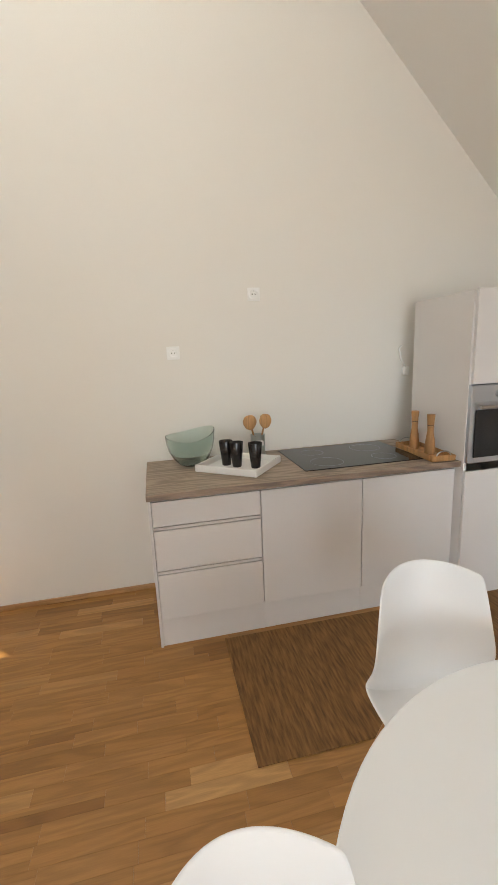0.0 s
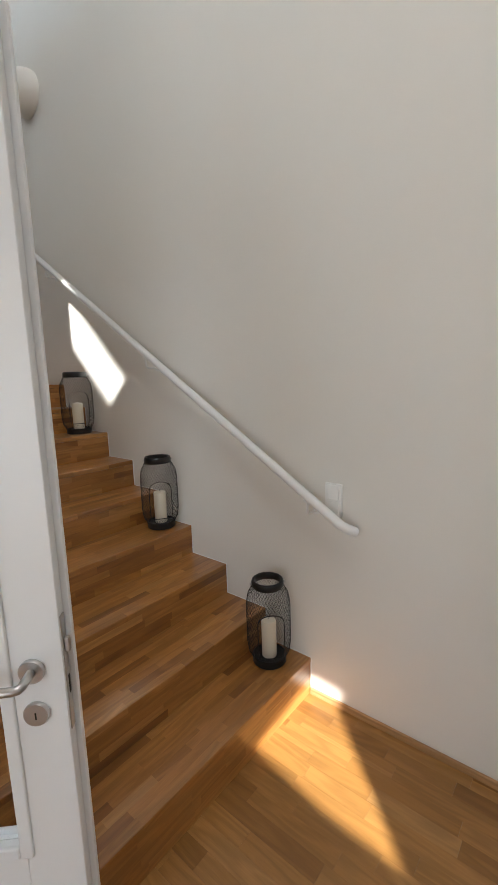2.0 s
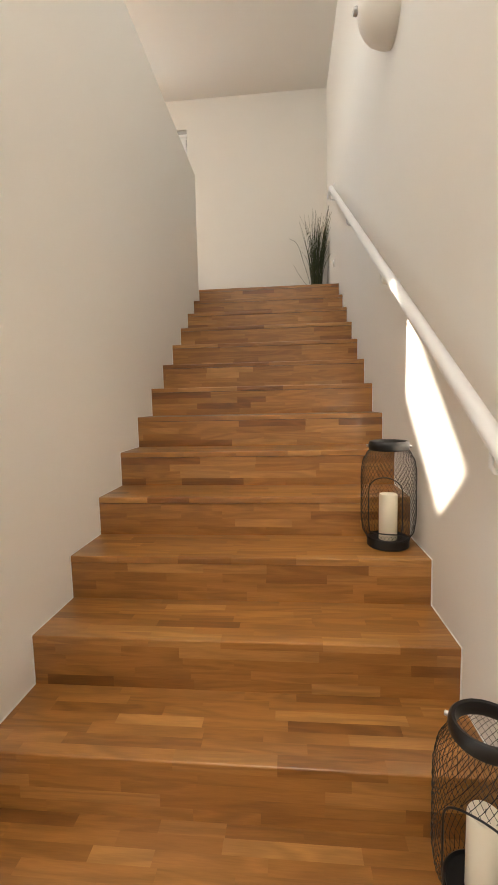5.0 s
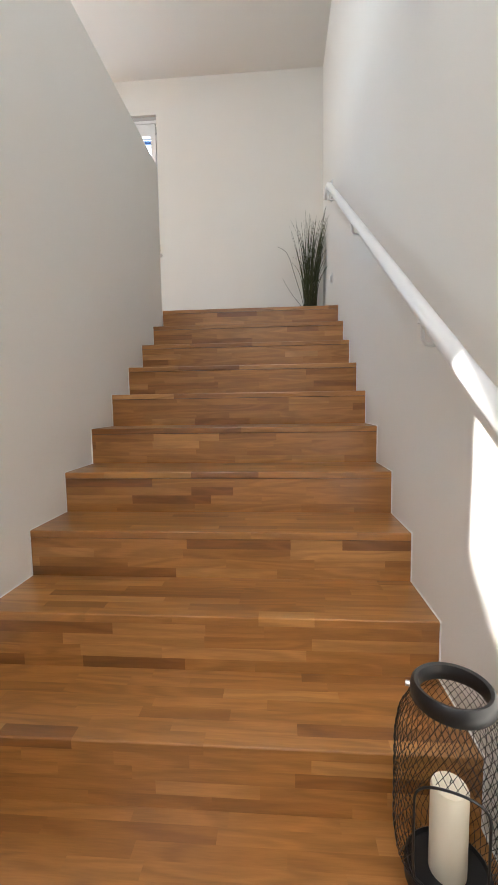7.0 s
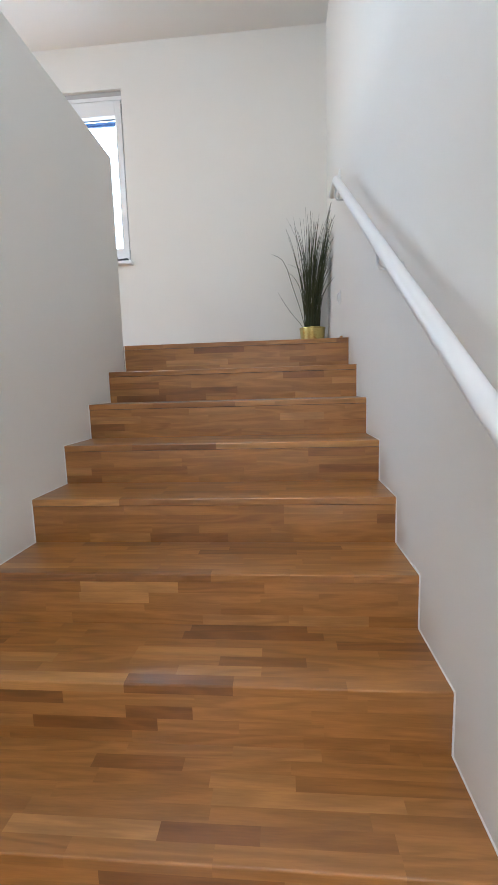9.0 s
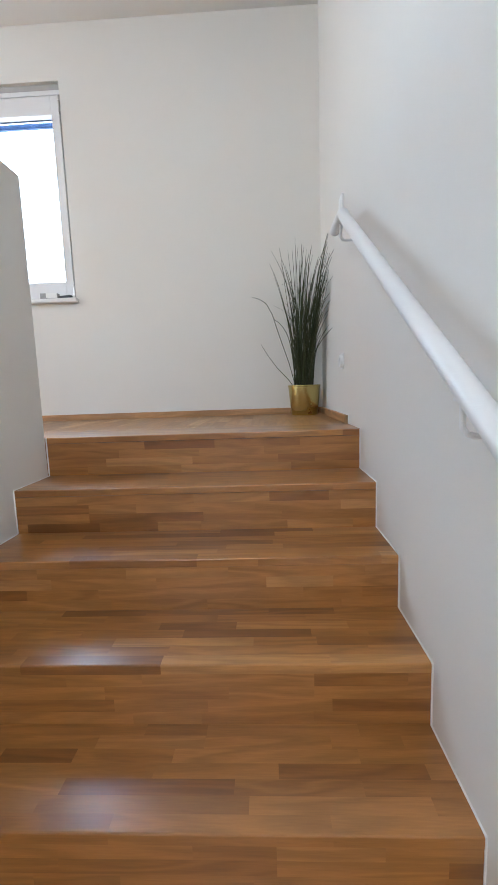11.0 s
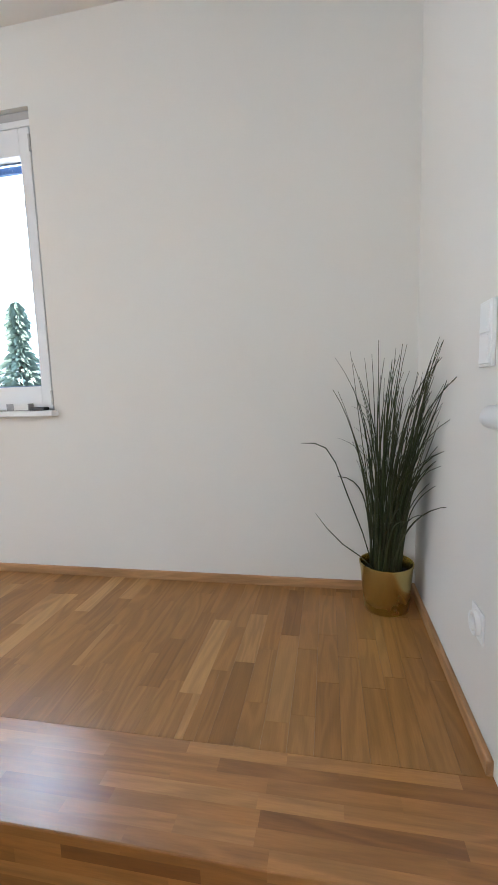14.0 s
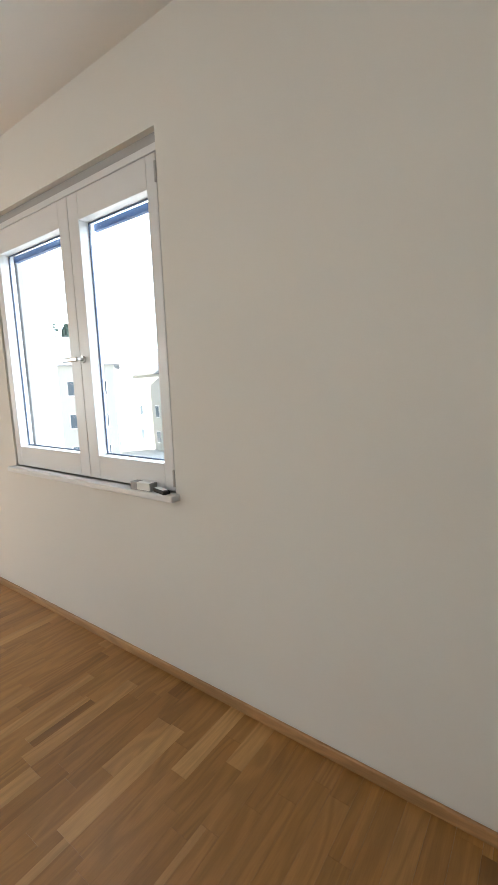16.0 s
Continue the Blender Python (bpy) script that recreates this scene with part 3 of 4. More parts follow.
build_handrail()


def build_sconce():
    lamp = thing("wall_lamp", "unlit plaster half-bowl wall lamp above the stairs", "wall lamp", pose(-3.95, WALL_Y, 3.60, 90, 0, 0))
    prof = [(0.147, 0.0), (0.150, 0.02), (0.146, 0.05), (0.133, 0.09), (0.108, 0.125), (0.072, 0.152), (0.032, 0.168), (0.0, 0.171)]
    part("shade", lathe(prof, 40), M_LAMP, lamp, "", True)
    part("knob", lathe([(0.0, 0.165), (0.018, 0.166), (0.02, 0.176), (0.016, 0.188), (0.0, 0.192)], 20), M_STEEL, lamp, "small grey metal end knob", True)
    return lamp


build_sconce()


def lantern_radius(h):
    """Cage radius at height h above the base."""
    keys = [(0.0, 0.080), (0.035, 0.082), (0.07, 0.100), (0.12, 0.106), (0.30, 0.106), (0.345, 0.100), (0.378, 0.084), (0.392, 0.073)]
    for (a, ra), (b, rb) in zip(keys, keys[1:]):
        if h <= b:
            t = (h - a) / (b - a)
            t = t * t * (3 - 2 * t)
            return ra + (rb - ra) * t
    return keys[-1][1]


def build_lantern(m):
    lan = thing("lantern", "black wire-mesh lantern holding an ivory pillar candle on a stair", "lantern", m, group="lanterns on the stairs")
    part("base", lathe([(0.0, 0.0), (0.078, 0.0), (0.082, 0.004), (0.082, 0.034), (0.078, 0.038), (0.074, 0.030), (0.0, 0.026)], 36), M_BLACK, lan, "", True)
    part("top_ring", lathe([(0.066, 0.390), (0.073, 0.389), (0.077, 0.394), (0.078, 0.410), (0.076, 0.420), (0.071, 0.425), (0.064, 0.423), (0.061, 0.414), (0.061, 0.396)], 36, closed=True), M_BLACK, lan, "", True)
    # diamond mesh: two families of wires, open inside the arched doorway
    bm = bmesh.new()
    n, steps = 42, 30
    h0, h1 = 0.030, 0.392

    def in_arch(a, h):
        w = 0.62
        if abs(a) > w or h < 0.075:
            return False
        return h < 0.235 + 0.06 * math.sqrt(max(0.0, 1 - (a / w) ** 2))

    for way in (-1, 1):
        for k in range(n):
            run = []
            for s in range(steps + 1):
                h = h0 + (h1 - h0) * s / steps
                a = 2 * math.pi * k / n + way * 2.1 * s / steps
                aa = (a + math.pi) % (2 * math.pi) - math.pi
                if in_arch(aa, h):
                    if len(run) > 1:
                        tube(bm, run, 0.0007, 3, False)
                    run = []
                else:
                    r = lantern_radius(h) + 0.0006 * way
                    run.append((r * math.cos(a), r * math.sin(a), h))
            if len(run) > 1:
                tube(bm, run, 0.0007, 3, False)
    part("mesh_cage", bm, M_BLACK, lan, "fine black diamond wire mesh")
    arch = []
    for s in range(33):
        t = s / 32
        if t < 0.25:
            a, h = -0.62, 0.075 + 0.16 * t / 0.25
        elif t > 0.75:
            a, h = 0.62, 0.235 - 0.16 * (t - 0.75) / 0.25
        else:
            q = (t - 0.25) / 0.5
            a, h = -0.62 * math.cos(math.pi * q), 0.235 + 0.06 * math.sin(math.pi * q)
        r = lantern_radius(h) + 0.001
        arch.append((r * math.cos(a), r * math.sin(a), h))
    arch += [((lantern_radius(0.075) + 0.001) * math.cos(a), (lantern_radius(0.075) + 0.001) * math.sin(a), 0.075) for a in (0.4, 0.2, 0, -0.2, -0.4, -0.62)]
    part("arch_wire", tube(bmesh.new(), arch, 0.0024, 6), M_BLACK, lan, "", True)
    for sgn in (-1, 1):
        bm = bmesh.new()
        tube(bm, [(0, sgn * 0.075, 0.405), (0, sgn * 0.086, 0.405)], 0.006, 10)
        part("handle_lug", bm, M_STEEL, lan, "", True)
    candle = part("candle", lathe([(0.0, 0.0265), (0.034, 0.0265), (0.036, 0.030), (0.036, 0.205), (0.033, 0.212), (0.02, 0.211), (0.008, 0.216), (0.0, 0.217)], 28), M_CANDLE, lan, "ivory pillar candle", True)
    part("wick", tube(bmesh.new(), [(0, 0, 0.215), (0.001, 0.001, 0.222), (0.005, 0.002, 0.229)], 0.0012, 6), M_DARK, candle, "dark wick")
    return lan


lantern = build_lantern(pose(-1.815, 2.515, RISE, 0, 0, -45))
copy_thing(lantern, pose(-2.625, 2.540, 4 * RISE, 0, 0, -35))
copy_thing(lantern, pose(-3.46, 2.527, 7 * RISE, 0, 0, -20))


def build_switch(name, label, x, z, rows, socket, group=""):
    """A plate of 80 mm fields on the long wall, of rockers or of socket inserts."""
    h = 0.071 * rows + 0.010
    sw = thing(name, label, "light switch" if not socket else "socket", pose(x, WALL_Y, z), group)
    part("plate", made_box(-0.0405, 0.0405, -0.005 if socket else -0.010, 0.0, -h / 2, h / 2, 0.002, 2), M_SWITCH, sw)
    for k in range(rows):
        c = (k - (rows - 1) / 2) * 0.071
        if socket:
            bm = lathe([(0.031, 0.0045), (0.030, 0.0165), (0.0215, 0.0165), (0.0205, 0.0056), (0.0, 0.0056)], 28)
            bm.transform(Matrix.Rotation(radians(90), 4, "X"))
            bm.transform(Matrix.Translation((0, 0, c)))
            part("insert", bm, M_SWITCH, sw, "", True)
            for dx in (-0.0095, 0.0095):
                hb = made_box(dx - 0.0032, dx + 0.0032, -0.0066, -0.005, c - 0.0032, c + 0.0032, 0.0008)
                part("contact_hole", hb, M_DARK, sw)
            part("earth_clip", made_box(-0.003, 0.003, -0.0145, -0.005, c + 0.0165, c + 0.0205), M_STEEL, sw)
        else:
            bm = made_box(-0.028, 0.028, -0.015, -0.008, c - 0.0335, c + 0.0335, 0.002)
            for v in bm.verts:
                if v.co.z > c and v.co.y < -0.012:
                    v.co.y += 0.003
            part("rocker", bm, M_SWITCH, sw)
    return sw


build_switch("light_switch", "white double rocker light switch beside the handrail foot", -1.53, 1.0, 2, False)
build_switch("light_switch", "white double rocker light switch at the top of the stairs", -6.435, 3.955, 2, False)
build_switch("wall_socket", "white wall socket low on the landing wall", -6.44, 3.235, 1, True)
build_switch("wall_socket", "white wall socket above the kitchen worktop", 0.025, 1.567, 1, True, "kitchen sockets")
build_switch("wall_socket", "white wall socket high above the kitchen worktop", 0.563, 1.915, 1, True, "kitchen sockets")

# ---- the open glazed door ----


def build_door():
    door = thing("door_1", "white panelled door with a tall glass pane, standing open", "door", pose(-1.456, 1.366, FLOOR_Z + 0.008, 0, 0, -135.8), kind="structure")
    W, H, S = 0.84, 2.185, 0.118
    P0, P1 = 0.567, H - 0.13
    for nm, x0, x1, z0, z1 in (("stile", 0, S, 0, H), ("stile", W - S, W, 0, H), ("bottom_rail", S, W - S, 0, P0), ("top_rail", S, W - S, P1, H)):
        part(nm, made_box(x0 + 0.0002, x1 - 0.0002, -0.028, 0.0, z0, z1, 0.0015), M_WHITE, door)
    # rebated lip on the far side
    bm = bmesh.new()
    box(bm, -0.013, S, -0.042, -0.0285, 0, H + 0.012, 0.002)
    box(bm, W - S, W + 0.013, -0.042, -0.0285, 0, H + 0.012, 0.002)
    box(bm, S, W - S, -0.042, -0.0285, 0, P0)
    box(bm, S, W - S, -0.042, -0.0285, P1, H + 0.012)
    part("rebate", bm, M_WHITE, door)
    for y0, y1 in ((-0.004, 0.007), (-0.049, -0.038)):
        bm = bmesh.new()
        m = 0.016
        box(bm, S - m, S + 0.012, y0, y1, P0 - m, P1 + m, 0.004, 2)
        box(bm, W - S - 0.012, W - S + m, y0, y1, P0 - m, P1 + m, 0.004, 2)
        box(bm, S + 0.0125, W - S - 0.0125, y0, y1, P0 - m, P0 + 0.012, 0.004, 2)
        box(bm, S + 0.0125, W - S - 0.0125, y0, y1, P1 - 0.012, P1 + m, 0.004, 2)
        part("glazing_bead", bm, M_WHITE, door)
    pane = part("pane", made_box(S + 0.001, W - S - 0.001, -0.023, -0.019, P0 + 0.001, P1 - 0.001), M_GLASS, door, "clear glass pane")
    pane.visible_shadow = False
    for side in (0, 1):
        sgn = 1 if side == 0 else -1
        y = 0.0 if side == 0 else -0.042
        for z, nm in ((0.99, "handle_rose"), (0.895, "key_rose")):
            bm = lathe([(0.0, 0.0), (0.026, 0.0), (0.026, 0.006), (0.024, 0.009), (0.0, 0.009)], 30)
            bm.transform(Matrix.Translation((0.062, y, z)) @ Matrix.Rotation(radians(-90 * sgn), 4, "X"))
            rose = part(nm, bm, M_STEEL, door, "round brushed steel rose", True)
            if nm == "key_rose":
                part("keyhole", made_box(0.059, 0.065, min(y, y + sgn * 0.0098), max(y, y + sgn * 0.0098), z - 0.011, z + 0.008, 0.002), M_DARK, rose, "dark keyhole")
        bm = bmesh.new()
        tube(bm, [(0.062, y + sgn * 0.005, 0.99), (0.062, y + sgn * 0.045, 0.99), (0.066, y + sgn * 0.052, 0.989), (0.075, y + sgn * 0.055, 0.988), (0.185, y + sgn * 0.055, 0.985)], 0.009, 14)
        part("handle", bm, M_STEEL, door, "brushed steel lever handle", True)
    plate = part("lock_plate", made_box(-0.0025, 0.001, -0.024, -0.005, 0.845, 1.10, 0.001), M_STEEL, door, "steel lock plate")
    part("latch", made_box(-0.012, -0.002, -0.021, -0.009, 1.018, 1.05, 0.002), M_STEEL, plate, "steel latch bolt")
    part("lock_slot", made_box(-0.0032, -0.002, -0.018, -0.011, 0.925, 0.965), M_DARK, plate)
    for z in (0.25, 1.95):
        bm = bmesh.new()
        tube(bm, [(W + 0.016, -0.048, z - 0.04), (W + 0.016, -0.048, z + 0.04)], 0.008, 10)
        part("hinge", bm, M_STEEL, door, "", True)
    return door


build_door()
bm = bmesh.new()
box(bm, KITCHEN_W - 0.15, KITCHEN_W + 0.008, D1 - 0.001, D1 + 0.05, FLOOR_Z, DH + 0.05, 0.002)
box(bm, KITCHEN_W - 0.15, KITCHEN_W + 0.008, D0 - 0.05, D0 + 0.001, FLOOR_Z, DH + 0.05, 0.002)
box(bm, KITCHEN_W - 0.15, KITCHEN_W + 0.008, D0 + 0.001, D1 - 0.001, DH, DH + 0.05, 0.002)
structure("door_frame_trim", bm, M_WHITE, "white wooden door frame", "trim")

# ---- kitchen ----
CAB_Y, CAB_BACK, PLINTH, CAB_TOP, TOP_T = 1.985, WALL_Y - 0.004, 0.15, 0.844, 0.034
TALL_Y = 1.90


def build_base_unit(x0, x1, drawers, label):
    unit = thing("base_cabinet", label, "kitchen cabinet", group="kitchen base units")
    part("body", made_box(x0 + 0.001, x1 - 0.001, CAB_Y + 0.021, CAB_BACK, PLINTH - 0.004, CAB_TOP - 0.002), M_CAB, unit)
    part("plinth", made_box(x0, x1, CAB_Y + 0.018, CAB_Y + 0.034, FLOOR_Z + 0.001, PLINTH - 0.006), M_CAB, unit)
    g = 0.0018
    fronts = [(PLINTH, CAB_TOP - 0.022)]
    if drawers:
        fronts = [(PLINTH, 0.412), (0.436, 0.662), (0.686, CAB_TOP - 0.022)]
    for z0, z1 in fronts:
        nm = "drawer_front" if drawers else "door"
        bm = made_box(x0 + g, x1 - g, CAB_Y, CAB_Y + 0.019, z0 + g, z1, 0.0015)
        fr = part(nm, bm, M_CAB, unit)
        # bevelled grip rail above each front
        part("grip_rail", made_box(x0 + g, x1 - g, CAB_Y + 0.006, CAB_Y + 0.0205, z1 + 0.0045, z1 + 0.0185, 0.001), M_CAB, fr, "recessed white grip rail")
    return unit


build_base_unit(X0, X1, True, "white handleless kitchen unit with three drawers")
build_base_unit(X1 + 0.0005, X2, False, "white handleless kitchen base unit under the hob")
build_base_unit(X2 + 0.0005, X3, False, "white handleless kitchen base unit under the hob")
part_side = thing("end_panel", "white end panel closing the kitchen row", "panel")
part("panel", made_box(X0 - 0.016, X0 - 0.001, CAB_Y + 0.004, CAB_BACK, FLOOR_Z + 0.001, CAB_TOP - 0.002, 0.001), M_CAB, part_side)

worktop = thing("worktop", "grey-brown wood-look laminate worktop on the kitchen units", "worktop")


part("slab", made_box(X0 - 0.02, X3 - 0.001, CAB_Y - 0.044, CAB_BACK, CAB_TOP, CAB_TOP + TOP_T, 0.002), M_WORKTOP, worktop)
part("edge_band", made_box(X0 - 0.02, X3 - 0.001, CAB_Y - 0.0455, CAB_Y - 0.0442, CAB_TOP + 0.001, CAB_TOP + TOP_T - 0.002), M_WORKTOP, worktop, "thin wood-look edge band")
WT = CAB_TOP + TOP_T

hob = thing("hob", "black glass ceramic hob set in the worktop", "hob", pose(0, 0, WT))
part("glass_plate", made_box(0.68, 1.44, 2.055, 2.60, 0.0005, 0.006, 0.002), M_HOB, hob)
for cx, cy, r in ((0.87, 2.20, 0.10), (0.87, 2.45, 0.075), (1.25, 2.20, 0.075), (1.25, 2.45, 0.10)):
    bm = lathe([(r - 0.002, 0.0062), (r, 0.0062), (r, 0.0066), (r - 0.002, 0.0066)], 40, closed=True)
    bm.transform(Matrix.Translation((cx, cy, 0)))
    part("zone_ring", bm, M_ALU, hob, "thin grey ring")


def build_tall_unit():
    TZ = 1.832
    unit = thing("oven_cabinet", "tall white cabinet with a built-in steel oven", "kitchen cabinet")
    part("side_panel", made_box(X3, X3 + 0.018, TALL_Y + 0.02, 2.445, PLINTH, TZ - 0.006, 0.001), M_CAB, unit)
    part("side_panel", made_box(X4 - 0.018, X4, TALL_Y + 0.02, 2.445, PLINTH, TZ - 0.006, 0.001), M_CAB, unit)
    part("top_panel", made_box(X3 + 0.019, X4 - 0.019, TALL_Y + 0.02, 2.445, TZ - 0.024, TZ - 0.006), M_CAB, unit)
    part("back_panel", made_box(X3 + 0.019, X4 - 0.019, 2.427, 2.445, PLINTH, TZ - 0.025), M_CAB, unit)
    part("plinth", made_box(X3, X4, TALL_Y + 0.045, TALL_Y + 0.061, FLOOR_Z + 0.001, PLINTH - 0.006), M_CAB, unit)
    part("door", made_box(X3 + 0.012, X4 - 0.002, TALL_Y - 0.002, TALL_Y + 0.018, 1.325, TZ, 0.0015), M_CAB, unit)
    part("drawer_front", made_box(X3 + 0.002, X4 - 0.002, TALL_Y, TALL_Y + 0.018, PLINTH + 0.002, CAB_TOP - 0.022, 0.0015), M_CAB, unit)
    oven = part("oven", made_box(X3 + 0.004, X4 - 0.004, TALL_Y - 0.004, TALL_Y + 0.45, 0.872, 1.318, 0.002), M_ALU, unit, "brushed steel oven front")
    part("control_panel", made_box(X3 + 0.006, X4 - 0.006, TALL_Y - 0.010, TALL_Y - 0.0045, 1.222, 1.316, 0.002), M_ALU, oven)
    part("oven_glass", made_box(X3 + 0.035, X4 - 0.035, TALL_Y - 0.012, TALL_Y - 0.0045, 0.905, 1.18, 0.002), M_OVEN_GLASS, oven, "black oven glass")
    bm = bmesh.new()
    tube(bm, [(X3 + 0.03, TALL_Y - 0.05, 1.20), (X4 - 0.03, TALL_Y - 0.05, 1.20)], 0.009, 12)
    for x in (X3 + 0.06, X4 - 0.06):
        tube(bm, [(x, TALL_Y - 0.05, 1.20), (x, TALL_Y - 0.006, 1.20)], 0.006, 8)
    part("oven_handle", bm, M_STEEL, oven, "steel bar handle", True)
    for x in (X3 + 0.17, X3 + 0.43):
        bm = lathe([(0.0, 0), (0.019, 0), (0.017, 0.018), (0.0, 0.02)], 20)
        bm.transform(Matrix.Translation((x, TALL_Y - 0.010, 1.268)) @ Matrix.Rotation(radians(90), 4, "X"))
        part("knob", bm, M_STEEL, oven, "", True)
    return unit


build_tall_unit()

cord = thing("plug_and_cord", "white plug with a short hanging cord on the wall", "cable")
bm = bmesh.new()
tube(bm, [(1.60 + 0.03, WALL_Y - 0.01, 1.555), (1.605, WALL_Y - 0.02, 1.53), (1.62, WALL_Y - 0.02, 1.47), (1.645, WALL_Y - 0.022, 1.42), (1.665, WALL_Y - 0.02, 1.38)], 0.006, 8)
part("cord", bm, M_SWITCH, cord, "", True)
part("plug", made_box(1.64, 1.68, WALL_Y - 0.045, WALL_Y - 0.002, 1.345, 1.41, 0.012, 2), M_SWITCH, cord, "", True)

# worktop still life


def build_bowl():
    b = thing("glass_bowl", "sea-green pressed glass bowl with a wavy rim on the worktop", "bowl", pose(0.08, 2.468, WT, 0, 0, 10))
    outer = [(0.0, 0.0), (0.055, 0.0), (0.075, 0.008), (0.11, 0.045), (0.138, 0.10), (0.150, 0.15), (0.153, 0.195)]
    inner = [(0.148, 0.195), (0.145, 0.15), (0.133, 0.102), (0.105, 0.05), (0.07, 0.016), (0.0, 0.012)]
    bm = lathe(outer + inner, 48)
    for v in bm.verts:
        if v.co.z > 0.05:
            a = math.atan2(v.co.y, v.co.x)
            lift = (0.022 * math.cos(a - 0.4) + 0.012 * math.cos(2 * a)) * (v.co.z - 0.05) / 0.145
            v.co.z += lift
    part("bowl", bm, M_BOWL, b, "", True)
    return b


build_bowl()


def build_tray():
    t = thing("serving_tray", "shallow white square serving tray on the worktop", "tray", pose(0.348, 2.305, WT, 0, 0, -39))
    a, b, h, w = 0.20, 0.178, 0.042, 0.012
    part("base", made_box(-a + w, a - w, -b + w, b - w, 0.001, 0.008), M_TRAYW, t)
    for x0, x1, y0, y1 in ((-a, a, -b, -b + w), (-a, a, b - w, b), (-a, -a + w, -b + w, b - w), (a - w, a, -b + w, b - w)):
        part("rim", made_box(x0, x1, y0, y1, 0.0005, h, 0.003), M_TRAYW, t)
    return t


build_tray()


def build_tumbler(m):
    t = thing("tumbler", "tapered near-black tumbler on the white tray", "cup", m, group="tumblers on the tray")
    prof = [(0.0, 0.0), (0.025, 0.0), (0.027, 0.003), (0.042, 0.148), (0.041, 0.150), (0.039, 0.148), (0.0245, 0.008), (0.0, 0.007)]
    part("cup", lathe(prof, 28), M_TUMBLER, t, "", True)
    return t


cup = build_tumbler(pose(0.281, 2.35, WT + 0.009))
copy_thing(cup, pose(0.333, 2.285, WT + 0.009))
copy_thing(cup, pose(0.432, 2.22, WT + 0.009))


def build_utensils():
    j = thing("utensil_jar", "tin jar holding two wooden cooking spoons", "jar", pose(0.515, 2.49, WT))
    part("jar", lathe([(0.0, 0.0), (0.046, 0.0), (0.047, 0.004), (0.046, 0.15), (0.048, 0.154), (0.044, 0.154), (0.043, 0.008), (0.0, 0.006)], 30), M_TIN, j, "", True)
    part("label_tag", made_box(-0.026, 0.026, -0.0495, -0.0465, 0.085, 0.12, 0.006), M_SWITCH, j, "white tag")
    for tip, w in (((-0.05, -0.01, 0.235), 0.045), ((0.055, 0.0, 0.235), 0.041)):
        bm = bmesh.new()
        tip = Vector(tip)
        base = Vector((tip.x * -0.2, 0, 0.012))
        tube(bm, [base, base.lerp(tip, 0.8)], 0.006, 8)
        head = lathe([(0.0, -0.05), (w * 0.55, -0.04), (w * 0.95, -0.012), (w, 0.008), (w * 0.8, 0.034), (w * 0.4, 0.046), (0.0, 0.048)], 20, scale=(1, 0.3))
        head.transform(Matrix.Translation(tip))
        me = bpy.data.meshes.new("tmp")
        head.to_mesh(me)
        head.free()
        bm.from_mesh(me)
        bpy.data.meshes.remove(me)
        part("spoon", bm, M_BAMBOO, j, "light wooden spoon", True)
    return j


build_utensils()


def build_mill_tray():
    t = thing("wooden_tray", "small wooden tray with metal handles by the oven cabinet", "tray", pose(1.505, 2.165, WT + 0.0065, 0, 0, -4))
    a, b, h, w = 0.075, 0.215, 0.034, 0.008
    part("base", made_box(-a + w, a - w, -b + w, b - w, 0.0005, 0.008), M_BAMBOO, t)
    for x0, x1, y0, y1 in ((-a, a, -b, -b + w), (-a, a, b - w, b), (-a, -a + w, -b + w, b - w), (a - w, a, -b + w, b - w)):
        part("rim", made_box(x0, x1, y0, y1, 0.0, h, 0.002), M_BAMBOO, t)
    for y in (-b + 0.004, b - 0.004):
        pts = [(0.045 * math.cos(s), y, h - 0.004 + 0.03 * math.sin(s)) for s in [math.pi * k / 12 for k in range(13)]]
        part("handle", tube(bmesh.new(), pts, 0.004, 8), M_STEEL, t, "dark metal loop handle", True)
    return t


build_mill_tray()


def build_mill(m):
    t = thing("pepper_mill", "turned warm-brown wooden mill on a small tray", "pepper mill", m, group="pair of mills")
    prof = [(0.0, 0.0), (0.03, 0.0), (0.031, 0.01), (0.030, 0.05), (0.026, 0.09), (0.019, 0.135), (0.0185, 0.165), (0.021, 0.175)]
    part("body", lathe(prof + [(0.0, 0.176)], 28), M_BAMBOO, t, "", True)
    part("joint", lathe([(0.0, 0.1762), (0.018, 0.1762), (0.018, 0.1795), (0.0, 0.1795)], 24), M_DARK, t, "dark joint line")
    part("cap", lathe([(0.0, 0.18), (0.020, 0.18), (0.0205, 0.20), (0.024, 0.235), (0.024, 0.245), (0.0, 0.247)], 28), M_BAMBOO, t, "", True)
    return t


mill = build_mill(pose(1.512, 2.275, WT + 0.0155))
copy_thing(mill, pose(1.505, 2.105, WT + 0.0155))

# rug, table and chairs
rug = thing("rug", "flat woven brown jute rug in front of the kitchen units", "rug", pose(0.153, 1.187, FLOOR_Z + 0.0005))
bm = made_box(0, 1.9, 0, 0.775, 0, 0.008, 0.003)
part("weave", bm, M_RUG, rug)
for k, (x0, x1) in enumerate(((0.0, 0.012), (1.888, 1.9))):
    part("bound_edge", made_box(x0 - 0.001, x1 + 0.001, -0.001, 0.776, 0.0005, 0.010, 0.003), M_RUG, rug)

